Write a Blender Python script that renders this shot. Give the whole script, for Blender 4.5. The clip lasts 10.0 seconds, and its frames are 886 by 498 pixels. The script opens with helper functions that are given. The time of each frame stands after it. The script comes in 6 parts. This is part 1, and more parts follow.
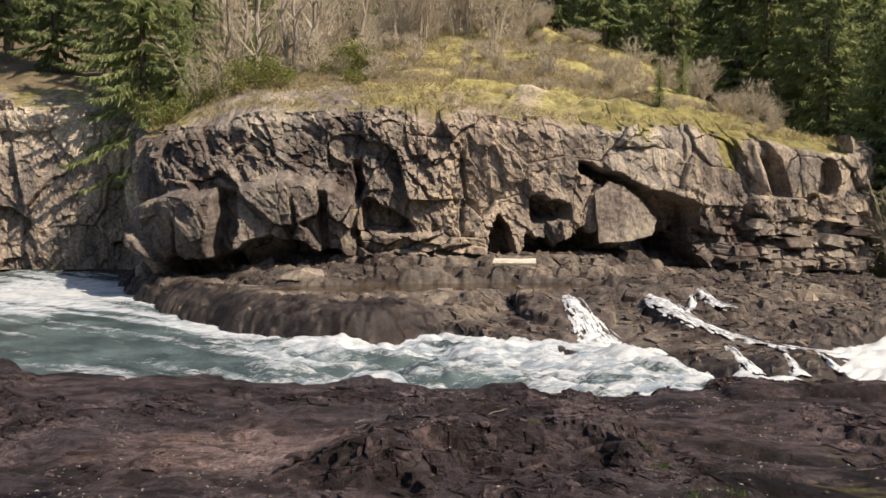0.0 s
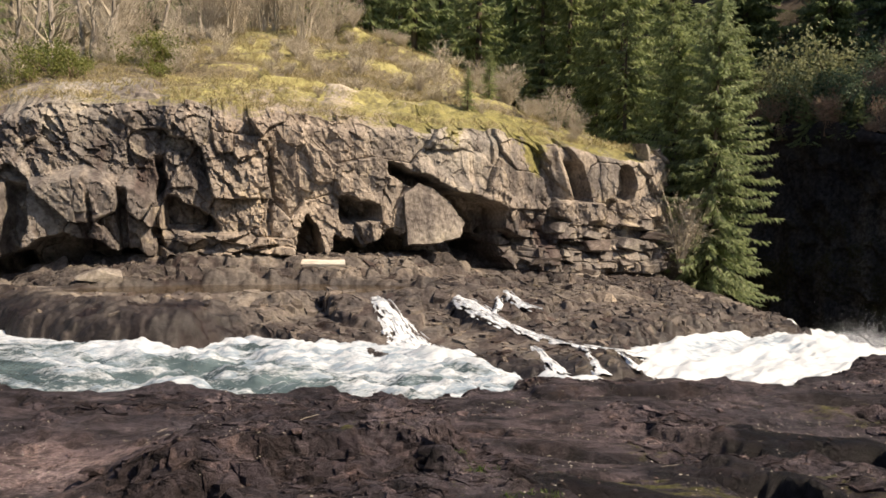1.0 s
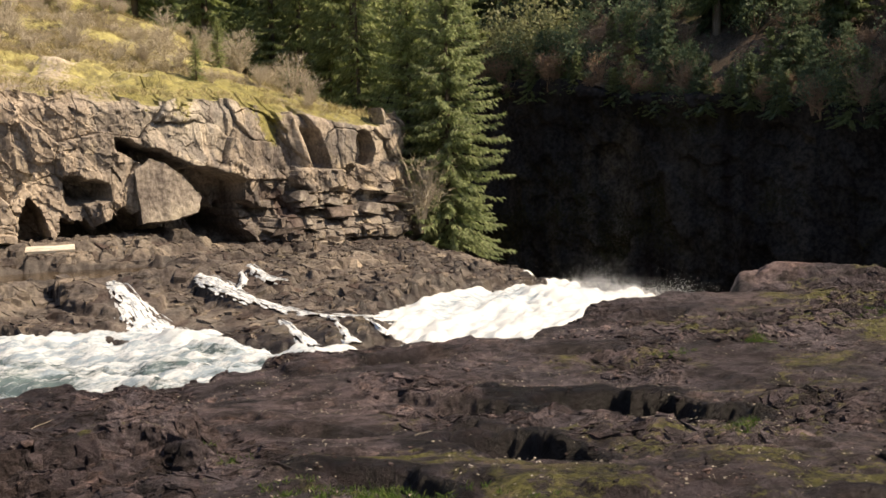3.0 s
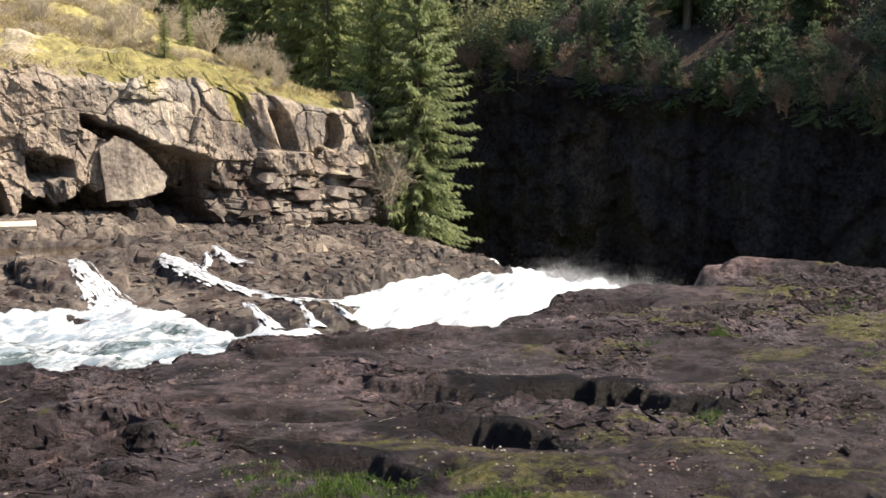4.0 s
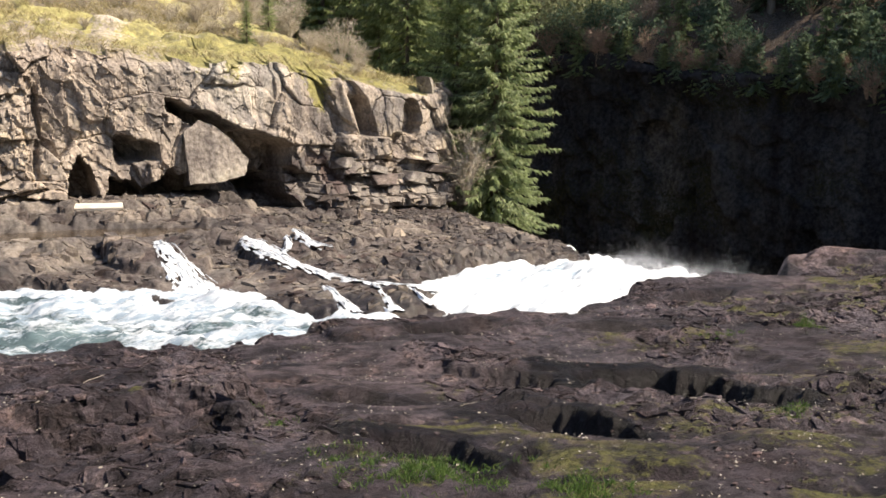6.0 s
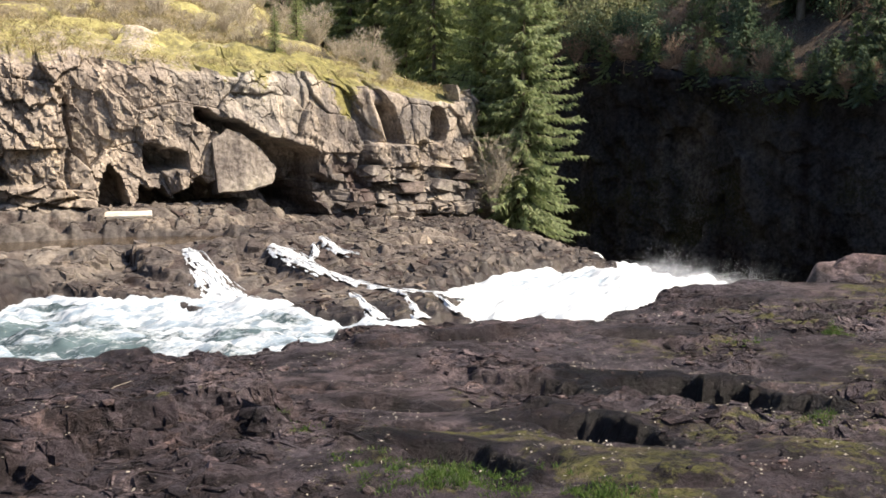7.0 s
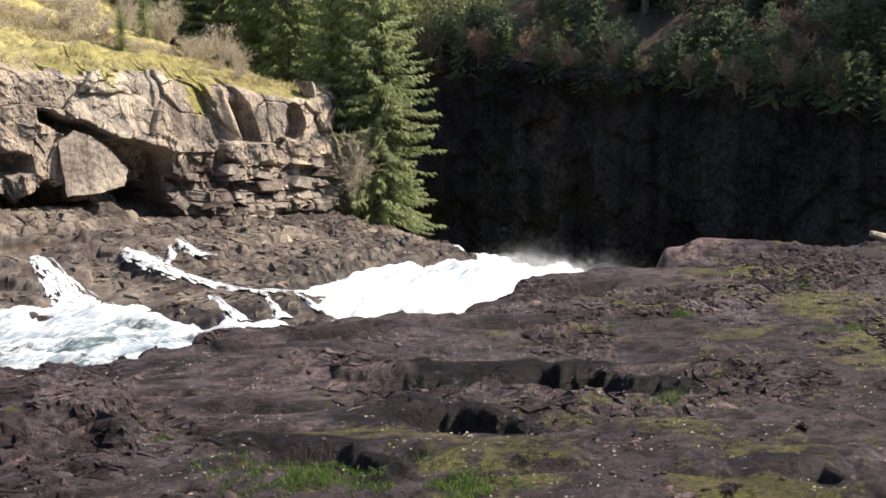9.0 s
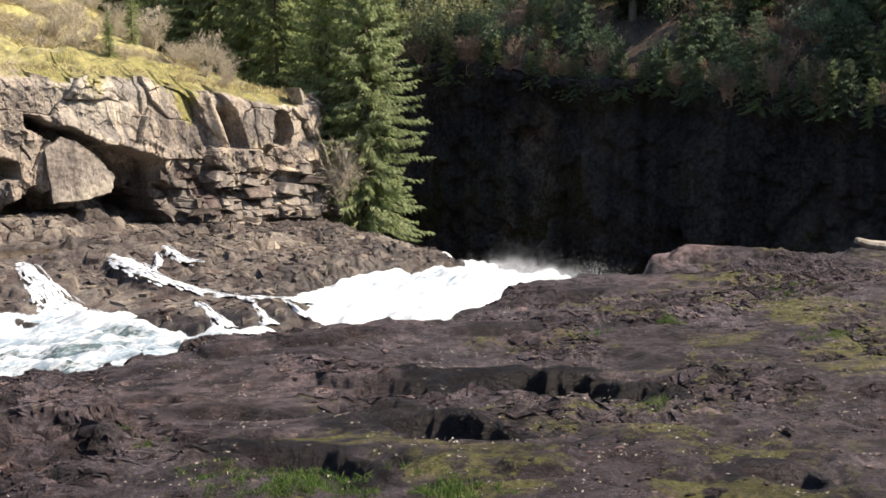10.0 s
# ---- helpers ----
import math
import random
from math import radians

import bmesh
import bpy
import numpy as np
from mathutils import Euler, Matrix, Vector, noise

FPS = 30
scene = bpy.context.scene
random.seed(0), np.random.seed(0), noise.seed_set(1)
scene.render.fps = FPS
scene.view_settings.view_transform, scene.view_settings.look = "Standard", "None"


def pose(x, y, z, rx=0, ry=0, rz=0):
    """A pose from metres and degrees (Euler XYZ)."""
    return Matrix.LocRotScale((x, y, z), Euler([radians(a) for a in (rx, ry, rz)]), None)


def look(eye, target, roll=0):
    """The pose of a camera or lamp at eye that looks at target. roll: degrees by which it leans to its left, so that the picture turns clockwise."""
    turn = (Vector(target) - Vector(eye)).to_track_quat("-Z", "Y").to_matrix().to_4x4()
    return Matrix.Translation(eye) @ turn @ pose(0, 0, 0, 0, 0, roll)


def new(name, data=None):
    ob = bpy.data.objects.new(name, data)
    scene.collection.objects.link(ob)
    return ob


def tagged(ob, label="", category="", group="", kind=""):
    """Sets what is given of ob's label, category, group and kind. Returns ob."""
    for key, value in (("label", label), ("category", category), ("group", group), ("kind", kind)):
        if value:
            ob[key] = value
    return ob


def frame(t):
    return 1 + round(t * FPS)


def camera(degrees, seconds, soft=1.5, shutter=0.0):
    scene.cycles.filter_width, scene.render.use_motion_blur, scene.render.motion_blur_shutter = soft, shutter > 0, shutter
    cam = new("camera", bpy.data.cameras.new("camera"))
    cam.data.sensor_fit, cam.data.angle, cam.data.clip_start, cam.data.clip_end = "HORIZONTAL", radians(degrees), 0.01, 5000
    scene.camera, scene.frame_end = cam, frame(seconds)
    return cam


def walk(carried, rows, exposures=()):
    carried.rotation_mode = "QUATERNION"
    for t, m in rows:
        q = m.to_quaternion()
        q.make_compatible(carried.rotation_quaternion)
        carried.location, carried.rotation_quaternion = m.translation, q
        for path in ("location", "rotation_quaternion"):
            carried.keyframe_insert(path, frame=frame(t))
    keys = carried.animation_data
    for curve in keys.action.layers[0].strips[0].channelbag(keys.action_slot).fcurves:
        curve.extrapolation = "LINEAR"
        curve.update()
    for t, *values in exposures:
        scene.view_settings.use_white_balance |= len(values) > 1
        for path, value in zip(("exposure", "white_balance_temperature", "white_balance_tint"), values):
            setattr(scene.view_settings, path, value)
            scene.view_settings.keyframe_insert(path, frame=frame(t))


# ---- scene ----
EYE = 6.0
cam = camera(46.03, 10.0, soft=1.6)
PATH = [
    (0.0, pose(-0.02, -0.61, EYE -0.17, 85.50, -0.00, 0.00)),
    (0.5, pose(-0.05, -0.45, EYE -0.23, 86.65, 0.95, -4.71)),
    (1.0, pose(-0.11, -0.18, EYE -0.21, 85.68, -1.24, -10.56)),
    (1.5, pose(-0.07, -0.04, EYE -0.25, 85.24, -1.05, -13.67)),
    (2.0, pose(0.18, -0.02, EYE -0.16, 85.31, -1.15, -17.96)),
    (2.5, pose(0.14, 0.05, EYE -0.07, 85.14, -1.60, -23.43)),
    (3.0, pose(0.05, 0.09, EYE -0.03, 83.66, 1.35, -24.79)),
    (3.2, pose(0.03, 0.11, EYE +0.01, 83.62, 0.73, -25.98)),
    (4.3, pose(0.01, 0.20, EYE -0.06, 82.62, -0.63, -26.62)),
    (4.5, pose(-0.04, 0.16, EYE -0.05, 82.37, -0.64, -27.01)),
    (5.0, pose(-0.07, 0.16, EYE -0.05, 81.93, -1.16, -26.70)),
    (5.5, pose(-0.10, 0.16, EYE -0.04, 81.94, -1.22, -25.65)),
    (6.0, pose(-0.11, 0.24, EYE -0.05, 82.11, -0.53, -22.42)),
    (6.2, pose(-0.11, 0.24, EYE -0.06, 82.19, -0.27, -20.90)),
    (7.3, pose(-0.06, 0.12, EYE -0.04, 82.67, -0.37, -21.02)),
    (7.5, pose(-0.04, 0.09, EYE -0.02, 82.82, -0.42, -22.08)),
    (8.0, pose(-0.01, 0.02, EYE +0.00, 83.11, -0.03, -26.05)),
    (8.5, pose(-0.01, 0.04, EYE -0.00, 82.93, 0.39, -28.38)),
    (9.0, pose(-0.03, 0.04, EYE +0.01, 82.19, 0.67, -28.59)),
    (9.5, pose(-0.01, 0.02, EYE +0.01, 82.53, 0.58, -28.95)),
    (10.0, pose(0.00, 0.00, EYE +0.00, 82.57, 0.59, -29.20)),
]
walk(cam, PATH, [(0.0, 0.27, 7300, 15), (1.0, 0.48, 7500, 15), (2.0, 0.55, 7750, 15), (3.0, 0.54, 8000, 14), (4.3, 0.92, 6850, 13), (10.0, 0.92, 6850, 13)])

# ---- light ----
SUN_AZ, SUN_EL = 122.0, 47.0
world = bpy.data.worlds.new("world")
scene.world = world
world.use_nodes = True
wn = world.node_tree
sky = wn.nodes.new("ShaderNodeTexSky")
sky.sky_type = "NISHITA"
sky.sun_disc = False
sky.sun_elevation = radians(SUN_EL)
sky.sun_rotation = radians(SUN_AZ)
wn.nodes["Background"].inputs["Strength"].default_value = 0.125
wn.links.new(sky.outputs[0], wn.nodes["Background"].inputs["Color"])
sun = new("sun", bpy.data.lights.new("sun", "SUN"))
sun.data.energy = 5.0
sun.data.angle = radians(0.55)
sun.data.color = (1.0, 0.90, 0.76)
_az, _el = radians(SUN_AZ), radians(SUN_EL)
sun.matrix_world = look((60, -30, 80), (60 - math.sin(_az) * math.cos(_el), -30 - math.cos(_az) * math.cos(_el), 80 - math.sin(_el)))


# ---- noise ----
def hsh(ix, iy, s):
    h = (ix.astype(np.int64) * 374761393 + iy.astype(np.int64) * 668265263 + s * 2147483647 + s * s * 97) & 0xFFFFFFFF
    h = ((h ^ (h >> 13)) * 1274126177) & 0xFFFFFFFF
    h = ((h ^ (h >> 16)) * 2246822519) & 0xFFFFFFFF
    h = h ^ (h >> 15)
    return (h & 0xFFFFFF) / float(0x1000000)


def vn(x, y, s=0):
    x, y = np.asarray(x, float), np.asarray(y, float)
    ix, iy = np.floor(x), np.floor(y)
    fx, fy = x - ix, y - iy
    fx, fy = fx * fx * (3 - 2 * fx), fy * fy * (3 - 2 * fy)
    a, b = hsh(ix, iy, s), hsh(ix + 1, iy, s)
    c, d = hsh(ix, iy + 1, s), hsh(ix + 1, iy + 1, s)
    return a + (b - a) * fx + (c - a) * fy + (a - b - c + d) * fx * fy - 0.5


def fbm(x, y, octs=4, s=0, gain=0.5):
    t, amp = 0.0, 1.0
    for k in range(octs):
        t = t + amp * vn(x * 2 ** k + 17.3 * k, y * 2 ** k - 9.1 * k, s + k)
        amp *= gain
    return t


def vor(x, y, s=0):
    """Nearest cell: gap to the next cell, two values of the cell, and the way from its centre."""
    x, y = np.asarray(x, float), np.asarray(y, float)
    ix, iy = np.floor(x), np.floor(y)
    f1 = np.full(x.shape, 9.0)
    f2 = np.full(x.shape, 9.0)
    ca, cb, cc = np.zeros(x.shape), np.zeros(x.shape), np.zeros(x.shape)
    dx, dy = np.zeros(x.shape), np.zeros(x.shape)
    for ox in (-1, 0, 1):
        for oy in (-1, 0, 1):
            jx, jy = ix + ox, iy + oy
            ux = x - jx - hsh(jx, jy, s)
            uy = y - jy - hsh(jx, jy, s + 51)
            d = np.maximum(np.abs(ux), np.abs(uy)) * 0.6 + np.hypot(ux, uy) * 0.4
            m = d < f1
            f2 = np.where(m, f1, np.minimum(f2, d))
            f1 = np.where(m, d, f1)
            ca = np.where(m, hsh(jx, jy, s + 7), ca)
            cb = np.where(m, hsh(jx, jy, s + 13), cb)
            cc = np.where(m, hsh(jx, jy, s + 29), cc)
            dx, dy = np.where(m, ux, dx), np.where(m, uy, dy)
    return f2 - f1, ca, cb, cc, dx, dy


def sm(x, a=0.0, b=1.0):
    x = np.clip((x - a) / (b - a), 0, 1)
    return x * x * (3 - 2 * x)


def bell(x, c, w):
    return np.exp(-((x - c) / w) ** 2)


def poly_sd(x, y, poly):
    """Distance to a polygon's outline, positive inside."""
    best = np.full(np.shape(x), 1e9)
    inside = np.zeros(np.shape(x), bool)
    n = len(poly)
    for i in range(n):
        (ax, ay), (bx, by) = poly[i], poly[(i + 1) % n]
        vx, vy = bx - ax, by - ay
        t = np.clip(((x - ax) * vx + (y - ay) * vy) / (vx * vx + vy * vy), 0, 1)
        best = np.minimum(best, np.hypot(x - ax - t * vx, y - ay - t * vy))
        if ay != by:
            cross = ((ay > y) != (by > y)) & (x < (bx - ax) * (y - ay) / (by - ay) + ax)
            inside ^= cross
    return np.where(inside, best, -best)


# ---- meshes ----
def mesh_of(name, co, quads, attrs=None, flat=False):
    """A mesh from arrays of vertices (n, 3) and faces (m, 3 or 4)."""
    co, quads = np.asarray(co, np.float32), np.asarray(quads, np.int32)
    me = bpy.data.meshes.new(name)
    k = quads.shape[1]
    me.vertices.add(len(co))
    me.vertices.foreach_set("co", co.ravel())
    me.loops.add(quads.size)
    me.loops.foreach_set("vertex_index", quads.ravel())
    me.polygons.add(len(quads))
    me.polygons.foreach_set("loop_start", np.arange(0, quads.size, k, dtype=np.int32))
    for key, val in (attrs or {}).items():
        me.attributes.new(key, "FLOAT", "POINT").data.foreach_set("value", np.asarray(val, np.float32).ravel())
    me.update(calc_edges=True)
    me.validate()
    if flat:
        me.shade_flat()
    return me


def grid_mesh(name, X, Y, Z, attrs=None, keep=None, flat=False):
    n, m = X.shape
    idx = np.arange(n * m).reshape(n, m)
    q = np.stack([idx[:-1, :-1], idx[1:, :-1], idx[1:, 1:], idx[:-1, 1:]], -1)
    if keep is not None:
        k = keep[:-1, :-1] | keep[1:, :-1] | keep[1:, 1:] | keep[:-1, 1:]
        q = q[k]
    q = q.reshape(-1, 4)
    co = np.stack([X, Y, Z], -1).reshape(-1, 3)
    used = np.unique(q)
    remap = np.zeros(n * m, np.int64)
    remap[used] = np.arange(len(used))
    at = {a: np.asarray(v).reshape(-1)[used] for a, v in (attrs or {}).items()}
    return mesh_of(name, co[used], remap[q], at, flat)


def part(name, data, material, parent=None, label=""):
    ob = new(name, data)
    if data is not None and material is not None:
        data.materials.clear()
        data.materials.append(material)
    ob.parent = parent
    if label:
        tagged(ob, label)
    return ob


def resample(pts, step):
    pts = np.array(pts, float)
    seg = np.hypot(*np.diff(pts, axis=0).T)
    s = np.concatenate([[0], np.cumsum(seg)])
    u = np.arange(0, s[-1], step)
    x, y = np.interp(u, s, pts[:, 0]), np.interp(u, s, pts[:, 1])
    k = max(3, int(1.6 / step))
    ker = np.hanning(2 * k + 1)
    ker /= ker.sum()
    x = np.convolve(np.pad(x, k, "reflect", reflect_type="odd"), ker, "valid")
    y = np.convolve(np.pad(y, k, "reflect", reflect_type="odd"), ker, "valid")
    tx, ty = np.gradient(x), np.gradient(y)
    ln = np.hypot(tx, ty)
    return u, x, y, tx / ln, ty / ln


# ---- materials ----
def nodes_of(name):
    m = bpy.data.materials.new(name)
    m.use_nodes = True
    return m, m.node_tree, m.node_tree.nodes["Principled BSDF"]


def put(nt, kind, ins=None, **attrs):
    n = nt.nodes.new(kind)
    for k, v in attrs.items():
        setattr(n, k, v)
    for k, v in (ins or {}).items():
        if isinstance(v, bpy.types.NodeSocket):
            nt.links.new(v, n.inputs[k])
        else:
            n.inputs[k].default_value = v
    return n


def mix(nt, fac, a, b, blend="MIX"):
    n = put(nt, "ShaderNodeMix", None, data_type="RGBA", blend_type=blend)
    for i, v in ((0, fac), (6, a), (7, b)):
        if isinstance(v, bpy.types.NodeSocket):
            nt.links.new(v, n.inputs[i])
        else:
            n.inputs[i].default_value = v if i == 0 else (*v, 1.0)[:4]
    return n.outputs[2]


def ramp(nt, fac, lo, hi):
    n = put(nt, "ShaderNodeMapRange", {0: fac, 1: lo, 2: hi, 3: 0.0, 4: 1.0}, interpolation_type="SMOOTHSTEP")
    return n.outputs[0]


def noise_out(nt, vec, scale, detail=4, rough=0.55, stretch=None):
    if stretch:
        vec = put(nt, "ShaderNodeMapping", {"Vector": vec, "Scale": stretch}).outputs[0]
    return put(nt, "ShaderNodeTexNoise", {"Vector": vec, "Scale": scale, "Detail": detail, "Roughness": rough}).outputs[0]


def attr(nt, name):
    return put(nt, "ShaderNodeAttribute", None, attribute_name=name).outputs["Fac"]


def mul(nt, a, b, op="MULTIPLY"):
    n = put(nt, "ShaderNodeMath", {0: a, 1: b}, operation=op)
    return n.outputs[0]


def rock_material(name, dark, mid, light, third, grain=1.0, streak=(1, 1, 1), moss_lo=(0.10, 0.10, 0.02), moss_hi=(0.30, 0.27, 0.05), rough=0.85, bump=0.6, strength=1.0, speck=0.5, crack=0.0, spec=0.25, tint=0.75, lichen=None):
    """Weathered rock: large stains, mineral patches, fine grain, moss where the mesh says so."""
    m, nt, b = nodes_of(name)
    co = put(nt, "ShaderNodeTexCoord").outputs["Object"]
    big = noise_out(nt, co, 0.32 * grain, 5, 0.6)
    med = noise_out(nt, co, 1.7 * grain, 6, 0.65, streak)
    fine = noise_out(nt, co, 11 * grain, 6, 0.7)
    c = mix(nt, ramp(nt, mul(nt, mul(nt, med, 0.6), mul(nt, noise_out(nt, co, 0.7 * grain, 5, 0.65), 0.4), "ADD"), 0.40, 0.58), dark, mid)
    c = mix(nt, ramp(nt, big, 0.48, 0.66), c, light)
    c = mix(nt, mul(nt, ramp(nt, noise_out(nt, co, 0.9 * grain, 5, 0.7), 0.55, 0.72), 0.7), c, third)
    c = mix(nt, ramp(nt, fine, 0.3, 0.72), mix(nt, speck, c, (0.0, 0.0, 0.0)), mix(nt, speck * 0.15, c, (1, 1, 1)))
    if lichen:
        c = mix(nt, mul(nt, ramp(nt, noise_out(nt, co, 4.5, 7, 0.8), 0.64, 0.70), 0.8), c, lichen)
    tone = attr(nt, "tone")
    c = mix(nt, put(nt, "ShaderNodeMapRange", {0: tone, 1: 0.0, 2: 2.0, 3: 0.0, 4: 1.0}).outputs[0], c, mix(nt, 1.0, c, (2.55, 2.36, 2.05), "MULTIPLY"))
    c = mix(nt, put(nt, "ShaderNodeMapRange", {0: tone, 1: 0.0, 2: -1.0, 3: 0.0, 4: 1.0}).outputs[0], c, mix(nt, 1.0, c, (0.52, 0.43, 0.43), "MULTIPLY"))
    mo = attr(nt, "moss")
    mm = mul(nt, ramp(nt, mul(nt, mo, mul(nt, mul(nt, noise_out(nt, co, 5.0, 8, 0.75), -0.5, "ADD"), 2.2), "ADD"), 0.40, 0.72), 0.85)
    mc = mix(nt, ramp(nt, noise_out(nt, co, 2.6, 5, 0.7), 0.35, 0.65), moss_lo, moss_hi)
    c = mix(nt, mm, c, mc)
    wet_shade = attr(nt, "wet_shade")
    c = mix(nt, mul(nt, wet_shade, 0.62), c, mix(nt, 1.0, c, (0.12, 0.11, 0.11), "MULTIPLY"))
    if crack:
        wob = put(nt, "ShaderNodeVectorMath", {0: co, 1: put(nt, "ShaderNodeTexNoise", {"Vector": co, "Scale": 1.3, "Detail": 4.0}).outputs[1]}, operation="ADD").outputs[0]
        v1 = put(nt, "ShaderNodeTexVoronoi", {"Vector": put(nt, "ShaderNodeMapping", {"Vector": wob, "Scale": (1.0, 1.0, 0.75)}).outputs[0], "Scale": crack}, feature="DISTANCE_TO_EDGE").outputs[0]
        v2 = put(nt, "ShaderNodeTexVoronoi", {"Vector": wob, "Scale": crack * 2.7}, feature="DISTANCE_TO_EDGE").outputs[0]
        seam = mul(nt, ramp(nt, v1, 0.0, 0.045), ramp(nt, v2, 0.0, 0.05), "MINIMUM")
        c = mix(nt, mul(nt, mul(nt, seam, -1.0, "MULTIPLY"), 1.0, "ADD"), c, mix(nt, 1.0, c, (tint, tint, tint), "MULTIPLY"))
    nt.links.new(c, b.inputs["Base Color"])
    nt.links.new(put(nt, "ShaderNodeMapRange", {0: wet_shade, 1: 0.0, 2: 1.0, 3: rough, 4: 0.3}).outputs[0], b.inputs["Roughness"])
    b.inputs["Specular IOR Level"].default_value = spec
    h = mul(nt, mul(nt, noise_out(nt, co, 5 * grain, 8, 0.72, streak), 1.0), mul(nt, noise_out(nt, co, 36 * grain, 5, 0.7), 0.25), "ADD")
    if crack:
        h = mul(nt, h, mul(nt, seam, 0.6), "ADD")
    bp = put(nt, "ShaderNodeBump", {"Strength": strength, "Distance": bump * 0.05, "Height": h})
    nt.links.new(bp.outputs[0], b.inputs["Normal"])
    return m


def slab_material():
    """Dark volcanic bedrock: purple-grey and brown patches, rusty earth, pale lichen flecks and thin moss."""
    m, nt, b = nodes_of("slab_rock")
    co = put(nt, "ShaderNodeTexCoord").outputs["Object"]
    n1 = noise_out(nt, co, 0.55, 6, 0.62)
    n2 = noise_out(nt, co, 2.2, 7, 0.68, (0.7, 1.2, 1))
    n3 = noise_out(nt, co, 9.0, 7, 0.72)
    n4 = noise_out(nt, co, 38.0, 5, 0.7)
    c = mix(nt, ramp(nt, n2, 0.40, 0.60), (0.021, 0.0165, 0.0185), (0.073, 0.060, 0.070))
    c = mix(nt, mul(nt, ramp(nt, n1, 0.50, 0.62), 0.75), c, mix(nt, ramp(nt, n3, 0.38, 0.62), (0.066, 0.056, 0.068), (0.140, 0.120, 0.134)))
    c = mix(nt, mul(nt, ramp(nt, noise_out(nt, co, 1.1, 7, 0.7), 0.54, 0.64), 0.4), c, mix(nt, ramp(nt, n3, 0.4, 0.6), (0.022, 0.0125, 0.0100), (0.075, 0.047, 0.037)))
    c = mix(nt, ramp(nt, n3, 0.36, 0.60), mix(nt, 0.38, c, (0.004, 0.003, 0.003)), c)
    c = mix(nt, mul(nt, ramp(nt, n4, 0.54, 0.70), 0.8), c, mix(nt, 1.0, c, (2.3, 2.2, 2.15), "MULTIPLY"))
    c = mix(nt, mul(nt, ramp(nt, n4, 0.44, 0.30), 0.5), c, (0.006, 0.005, 0.005))
    c = mix(nt, mul(nt, ramp(nt, noise_out(nt, co, 5.5, 9, 0.82), 0.61, 0.68), 0.8), c, (0.16, 0.15, 0.148))
    tone = attr(nt, "tone")
    c = mix(nt, put(nt, "ShaderNodeMapRange", {0: tone, 1: 0.0, 2: 2.0, 3: 0.0, 4: 1.0}).outputs[0], c, mix(nt, 1.0, c, (3.5, 3.15, 2.7), "MULTIPLY"))
    c = mix(nt, put(nt, "ShaderNodeMapRange", {0: tone, 1: 0.0, 2: -1.0, 3: 0.0, 4: 1.0}).outputs[0], c, mix(nt, 1.0, c, (0.55, 0.45, 0.45), "MULTIPLY"))
    mo = mul(nt, attr(nt, "moss"), mul(nt, mul(nt, noise_out(nt, co, 4.0, 9, 0.78), -0.5, "ADD"), 2.6), "ADD")
    mc = mix(nt, ramp(nt, n3, 0.36, 0.64), (0.048, 0.050, 0.014), (0.155, 0.150, 0.046))
    mc = mix(nt, mul(nt, ramp(nt, n2, 0.5, 0.62), 0.8), mc, (0.15, 0.12, 0.066))
    c = mix(nt, mul(nt, ramp(nt, mo, 0.36, 0.80), 0.85), c, mc)
    # darkens wet rock, and potholes and crevices where shade is painted in
    wet_shade = attr(nt, "wet_shade")
    c = mix(nt, mul(nt, wet_shade, 0.62), c, mix(nt, 1.0, c, (0.16, 0.14, 0.14), "MULTIPLY"))
    nt.links.new(c, b.inputs["Base Color"])
    nt.links.new(put(nt, "ShaderNodeMapRange", {0: wet_shade, 1: 0.0, 2: 1.0, 3: 0.82, 4: 0.45}).outputs[0], b.inputs["Roughness"])
    b.inputs["Specular IOR Level"].default_value = 0.25
    h = mul(nt, mul(nt, n3, 1.0), mul(nt, n4, 0.35), "ADD")
    h = mul(nt, h, mul(nt, n2, 1.2), "ADD")
    nt.links.new(put(nt, "ShaderNodeBump", {"Strength": 1.0, "Distance": 0.13, "Height": h}).outputs[0], b.inputs["Normal"])
    return m


def plain_material(name, a, b2, scale=4.0, rough=0.8, bump=0.02, stretch=None):
    m, nt, b = nodes_of(name)
    co = put(nt, "ShaderNodeTexCoord").outputs["Object"]
    n1 = noise_out(nt, co, scale, 6, 0.65, stretch)
    n2 = noise_out(nt, co, scale * 7, 4, 0.6, stretch)
    c = mix(nt, ramp(nt, n1, 0.35, 0.65), a, b2)
    c = mix(nt, mul(nt, ramp(nt, n2, 0.4, 0.7), 0.35), c, (0.01, 0.01, 0.01))
    nt.links.new(c, b.inputs["Base Color"])
    b.inputs["Roughness"].default_value = rough
    bp = put(nt, "ShaderNodeBump", {"Strength": 0.8, "Distance": bump, "Height": n2})
    nt.links.new(bp.outputs[0], b.inputs["Normal"])
    return m


